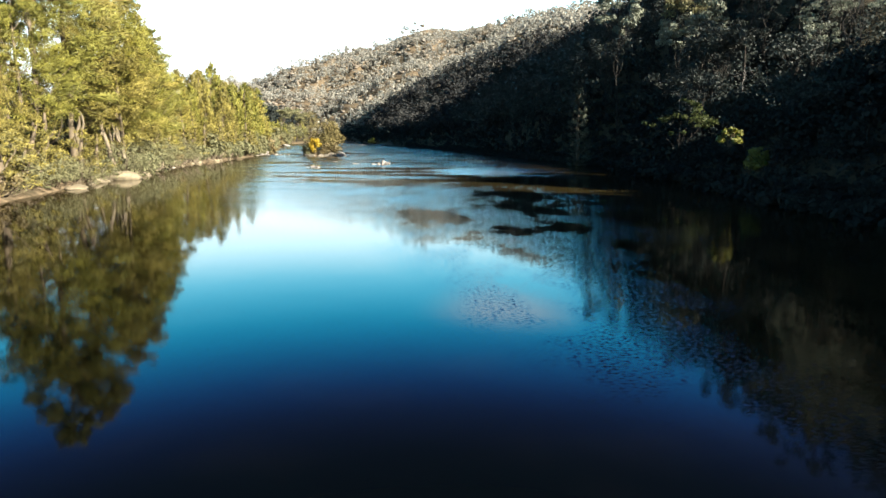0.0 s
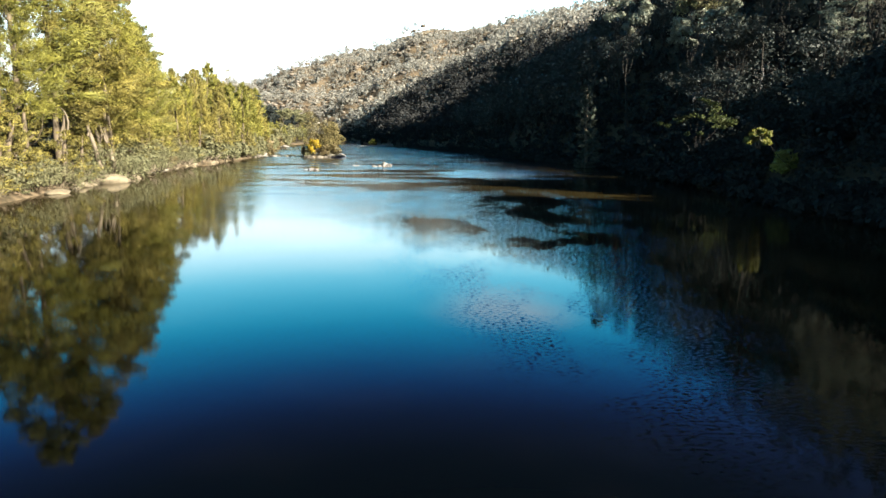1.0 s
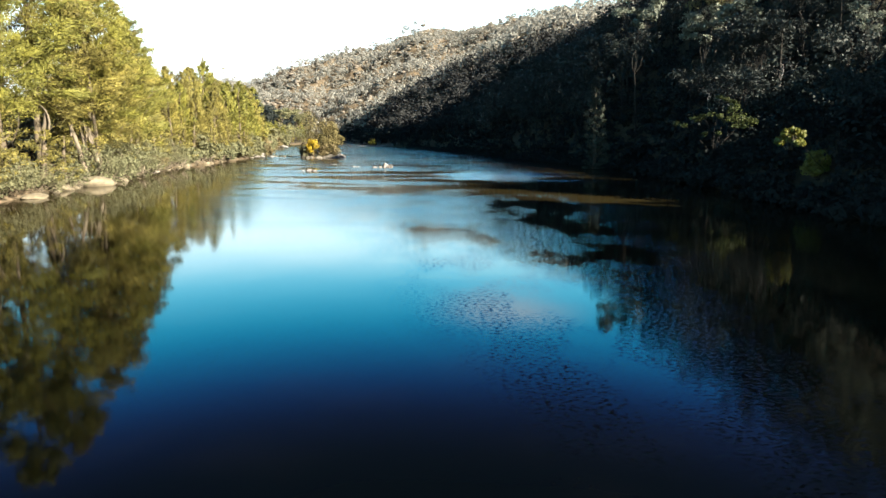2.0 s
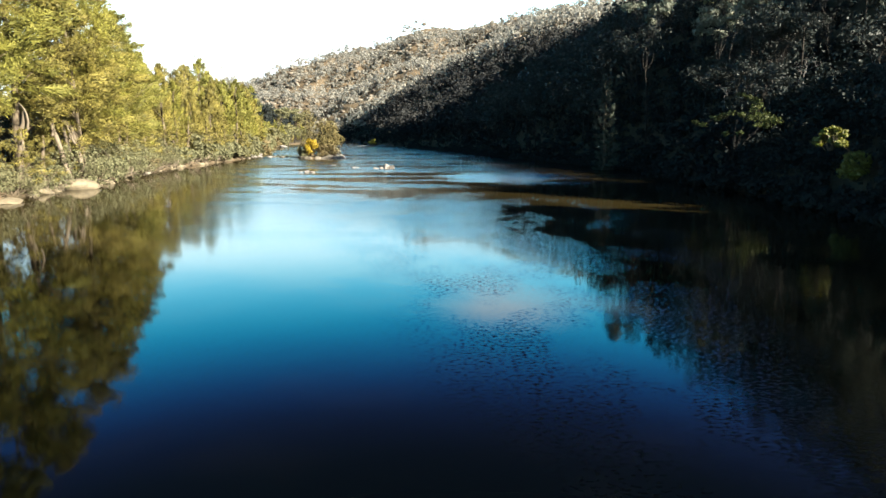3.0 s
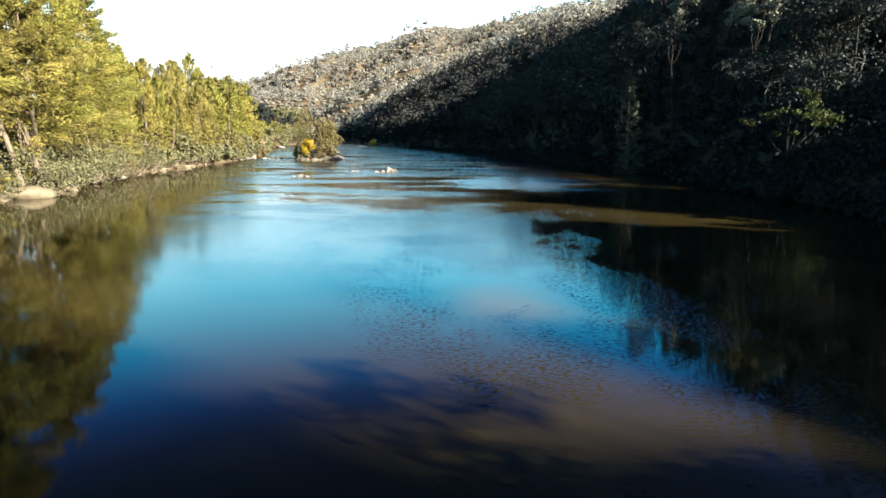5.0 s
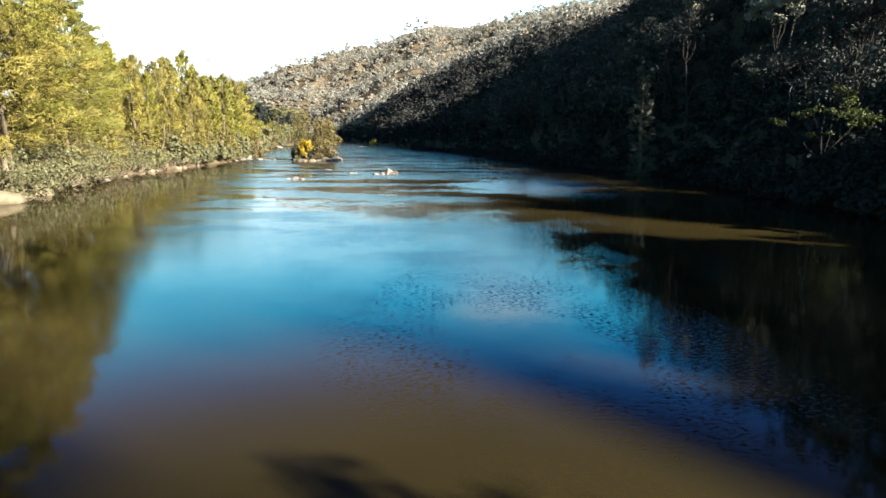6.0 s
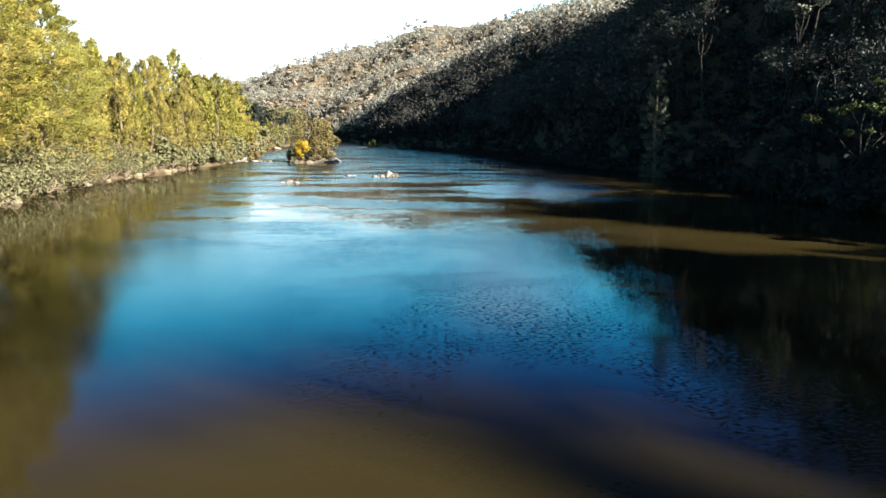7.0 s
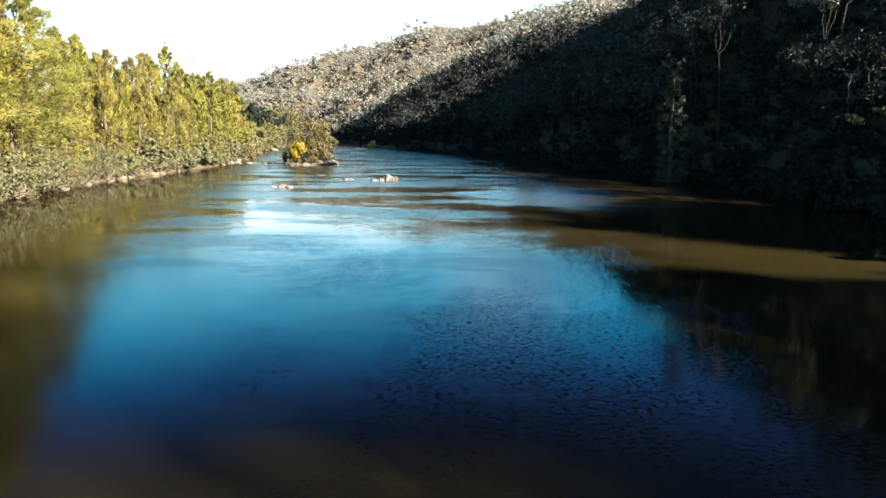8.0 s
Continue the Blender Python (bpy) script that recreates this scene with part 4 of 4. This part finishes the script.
while y < 150:
    w = r.uniform(0.22, 0.6)
    put(rock(200 + int(y * 3), w, w * 0.8, w * r.uniform(0.5, 0.9), r.choice([M_SANDSTONE, M_SANDSTONE, M_DARKROCK]), "small weathered boulder along the sunny waterline", 2), left_edge(y) - r.uniform(-0.15, 0.5), y, 0.08, r.uniform(0, 360))
    y += r.uniform(1.5, 6.0)


def bare_trunk(seed, height, lean, label):
    """A thick leaning bare stem with one side limb."""
    rg = np.random.RandomState(seed)
    top = np.array([lean[0], lean[1], height])
    bits = [limb(rg, (0, 0, -0.4), top, 0.3, 0.16, 0.07, 7, 8)]
    bits.append(limb(rg, top * 0.75, top + np.array([rg.uniform(-0.5, 0.5), rg.uniform(-0.5, 0.5), 0.7]), 0.12, 0.05, 0.1, 5, 6))
    return tagged(new("bare_trunk", mesh_of("bare_trunk", *joined(bits), M_PALE, True)), label, "trunk", "bare trunks on the bank")


for seed, x, y, h, lean in ((141, -37.2, 75.8, 6.2, (-1.2, 0.6)), (142, -37.8, 74.2, 6.8, (-1.8, 0.2)), (143, -38.6, 78.3, 6.0, (-1.6, -0.3)), (144, -38.9, 71.0, 6.5, (-1.0, 0.8))):
    put(bare_trunk(seed, h, lean, "pale thick bare trunk leaning out from the bank"), x, y, ground_z(x, y))


def fallen_branches(seed, n, span):
    rg = np.random.RandomState(seed)
    fallen = thing("fallen_branch", "pale dead branches arching from the bank into the water", "branch", "dead branches at the water")
    part("bough", mesh_of("fallen_bough", *limb(rg, (0, 0, 0.25), (span * 0.25, 0.2, 1.3), 0.09, 0.05, 0.1, 6, 6), M_PALE, True), fallen)
    for _ in range(n):
        a = np.array([rg.uniform(-0.1, 0.4) * span * 0.3, rg.normal(0, 0.2), rg.uniform(0.3, 1.1)])
        b = a + np.array([rg.uniform(0.1, 1.0) * span * 0.6, rg.normal(0, 1.1), rg.uniform(-0.9, 1.3)])
        part("twig", mesh_of("fallen_twig", *limb(rg, a, b, 0.045, 0.012, 0.16, 7, 5), M_PALE, True), fallen)
    return fallen


for seed, x, y, span in ((151, -41.4, 112.0, 4.2), (152, -41.8, 115.5, 4.0), (153, -40.4, 104.0, 3.0), (154, -38.2, 86.0, 2.6), (155, -42.6, 128.0, 3.0), (156, -39.0, 92.0, 3.2), (157, -39.6, 97.5, 2.6), (158, -37.2, 66.5, 2.4), (159, -42.3, 121.0, 3.4)):
    put(fallen_branches(seed, 9, span), x, y, 0.1, seed * 7 % 40 - 20)

# dead spires that stand above the left trees
for seed, x, y, h in ((161, -57.0, 158.5, 21.5), (162, -55.0, 168.0, 20.5)):
    rg = np.random.RandomState(seed)
    bits = [limb(rg, (0, 0, -0.3), (0.2, 0.1, h), 0.25, 0.05, 0.01, 8, 6)]
    for k in range(16):
        z = h * (0.55 + 0.43 * k / 16)
        a = rg.uniform(0, 6.28)
        bits.append(limb(rg, (0.2 * z / h, 0.1 * z / h, z), (0.9 * math.cos(a), 0.9 * math.sin(a), z + 0.6), 0.04, 0.012, 0.1, 4, 4))
    spire = thing("dead_tree", "thin sparse-topped tree standing above the others", "tree", "spires above the bank trees")
    part("trunk", mesh_of("dead_tree_trunk", *joined(bits), M_BARK, True), spire)
    at, way = balls(rg, np.array([(0.2, 0.1, h * f) for f in (0.86, 0.91, 0.95, 0.985)]), np.array([0.9, 0.75, 0.6, 0.45]), 60, 1.1)
    part("crown", mesh_of("dead_tree_crown", *blades(rg, at, unit(way + [0, 0, 0.5]), rg.uniform(0.3, 0.6, len(at)), 0.08), M_OAK), spire)
    put(spire, x, y, ground_z(x, y))

# single trees and bushes that stand out on the shaded slope
# the yellow-green bushes' brightened leaf makes them look sunlit even in shade
bush = put(shrub(71, 1.5, 0.85, "bright yellow-green bush catching sun, leaning out from the shaded bank", M_BRIGHT, "shrub", 0.16, "bushes on the shaded bank", 110), 25.7, 56.6, 4.7)
part("trunk", mesh_of("leaning_trunk", *limb(np.random.RandomState(7), (3.6, 0.4, -4.0), (0, 0, 0.4), 0.03, 0.012, 0.1, 7, 6), M_DIMBARK, True), bush)
put(shrub(72, 2.6, 1.0, "upright yellow-green bush on the shaded bank", M_BRIGHT, "shrub", 0.2, "bushes on the shaded bank"), 30.6, 60.5, ground_z(30.6, 60.5))
put(shrub(73, 4.2, 2.8, "low spreading blue-green bush by the water, darkened for shade", M_DARKGUM, "shrub", 0.3, "bushes on the shaded bank"), 30.6, 105.5, 0.8)


def leaning_gum(seed):
    """A gum that leans over the bank, its leaves in loose tiers towards the tip."""
    rg = np.random.RandomState(seed)
    lean = thing("gum_tree", "leaning gum with a low sunlit yellow-green tip in the shade", "tree", "single trees on the shaded bank")
    way = [(0, 0, -0.6), (0.8, 0, 2.2), (2.4, 0.1, 4.4), (4.2, 0.2, 6.2)]
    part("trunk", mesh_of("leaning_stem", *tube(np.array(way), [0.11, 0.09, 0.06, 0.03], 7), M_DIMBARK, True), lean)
    for at, n, r in (((4.4, 0.2, 7.6), 6, 1.0), ((5.2, 0.3, 6.5), 4, 0.75), ((4.0, 0.1, 9.0), 3, 0.6), ((2.0, 0.4, 7.6), 3, 0.7), ((0.2, -0.2, 7.2), 3, 0.6), ((-1.6, 0.2, 6.6), 3, 0.55), ((2.2, 0.0, 5.6), 2, 0.5), ((2.6, 0.3, 9.6), 2, 0.5)):
        root = np.array(way[2]) * 0.6 + np.array(way[3]) * 0.4 if at[0] > 3 else np.array(way[1]) * 0.5 + np.array(way[2]) * 0.5
        part("limb", mesh_of("leaning_limb", *limb(rg, root, at, 0.05, 0.015, 0.12, 5, 5), M_DIMBARK, True), lean)
        mid = np.array(at) + rg.normal(0, 1, (n, 3)) * np.array([0.75, 0.6, 0.4])
        spot, out = balls(rg, mid, r * rg.uniform(0.6, 1.1, n), 95, 0.6, 0.35)
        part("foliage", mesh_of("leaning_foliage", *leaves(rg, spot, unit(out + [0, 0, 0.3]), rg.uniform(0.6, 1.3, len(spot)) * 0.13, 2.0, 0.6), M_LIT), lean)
    return lean


put(leaning_gum(74), 29.0, 80.6, ground_z(29.0, 80.6))
snag = river_oak(75, 16.5, 1.6, 52, 3, 34, 0.12, 0.05, 0.75, (0.35, 0.7), M_DIM)
tagged(put(snag, 24.4, 110.4, ground_z(24.4, 110.4)), "narrow grey-green tree standing out from the shaded bank", "tree", "single trees on the shaded bank")
# crowns that reach out of the shade, sunlight partly put into the leaf colour
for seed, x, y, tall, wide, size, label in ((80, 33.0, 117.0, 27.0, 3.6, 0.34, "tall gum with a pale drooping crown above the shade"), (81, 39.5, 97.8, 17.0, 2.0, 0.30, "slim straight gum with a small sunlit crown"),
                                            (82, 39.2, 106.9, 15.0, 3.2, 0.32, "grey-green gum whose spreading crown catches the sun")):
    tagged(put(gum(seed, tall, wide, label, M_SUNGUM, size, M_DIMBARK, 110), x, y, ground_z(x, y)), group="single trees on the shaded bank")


def dead_tree(seed, height, spread, n):
    """A bare grey tree: one stem and many crooked branches."""
    rg = np.random.RandomState(seed)
    bare = thing("dead_tree", "bare grey dead tree with crooked branches on the shaded slope", "tree", "dead trees on the slope")
    part("trunk", mesh_of("bare_stem", *limb(rg, (0, 0, -0.3), (0.3, 0.2, height * 0.75), 0.07, 0.035, 0.05, 7, 6), M_DEAD, True), bare)
    for _ in range(n):
        z0 = height * rg.uniform(0.4, 0.75)
        way = unit(np.array([[rg.normal(0, 1), rg.normal(0, 1), rg.uniform(0.1, 0.9)]]))[0]
        knee = np.array([0.3 * z0 / height, 0.2 * z0 / height, z0]) + way * spread * rg.uniform(0.4, 0.7)
        bits = [limb(rg, (0.3 * z0 / height, 0.2 * z0 / height, z0), knee, 0.032, 0.02, 0.15, 5, 5)]
        bits += [limb(rg, knee, knee + (way + rg.normal(0, 0.6, 3)) * spread * rg.uniform(0.25, 0.5), 0.018, 0.008, 0.2, 4, 4) for _ in range(4)]
        part("limb", mesh_of("bare_limb", *joined(bits), M_DEAD, True), bare)
    return bare


for seed, x, y, h in ((85, 36.7, 97.0, 6.8), (86, 41.5, 88.0, 7.2)):
    put(dead_tree(seed, h, 1.6, 8), x, y, ground_z(x, y))
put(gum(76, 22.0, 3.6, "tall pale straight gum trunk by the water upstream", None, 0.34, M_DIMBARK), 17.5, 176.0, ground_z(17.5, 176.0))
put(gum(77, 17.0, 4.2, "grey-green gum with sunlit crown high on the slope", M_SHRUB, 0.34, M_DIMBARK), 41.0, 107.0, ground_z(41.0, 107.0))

# tall gums whose crowns reach the sun above the shaded slope, in a lightened leaf
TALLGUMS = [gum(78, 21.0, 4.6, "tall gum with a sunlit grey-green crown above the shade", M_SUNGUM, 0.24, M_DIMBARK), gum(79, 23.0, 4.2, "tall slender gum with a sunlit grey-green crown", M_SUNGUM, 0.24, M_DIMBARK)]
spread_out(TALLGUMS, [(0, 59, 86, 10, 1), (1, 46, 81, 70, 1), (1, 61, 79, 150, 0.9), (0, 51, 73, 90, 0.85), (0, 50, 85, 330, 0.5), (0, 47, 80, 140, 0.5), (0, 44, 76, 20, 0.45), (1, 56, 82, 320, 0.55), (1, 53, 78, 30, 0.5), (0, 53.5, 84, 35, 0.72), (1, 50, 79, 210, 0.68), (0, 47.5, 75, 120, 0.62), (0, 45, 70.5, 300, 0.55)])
# the same gums with the leaf darkened, for crowns left in shade
DIMGUMS = [gum(87, 21.0, 4.6, "tall gum on the shaded slope, its grey-green crown darkened", M_SHADECROWN, 0.24, M_DIMBARK, 50), gum(88, 23.0, 4.2, "tall slender gum with a grey-green crown darkened for shade", M_SHADECROWN, 0.24, M_DIMBARK, 50)]
# the three near x 30 are added out of view to trim the sunlit water
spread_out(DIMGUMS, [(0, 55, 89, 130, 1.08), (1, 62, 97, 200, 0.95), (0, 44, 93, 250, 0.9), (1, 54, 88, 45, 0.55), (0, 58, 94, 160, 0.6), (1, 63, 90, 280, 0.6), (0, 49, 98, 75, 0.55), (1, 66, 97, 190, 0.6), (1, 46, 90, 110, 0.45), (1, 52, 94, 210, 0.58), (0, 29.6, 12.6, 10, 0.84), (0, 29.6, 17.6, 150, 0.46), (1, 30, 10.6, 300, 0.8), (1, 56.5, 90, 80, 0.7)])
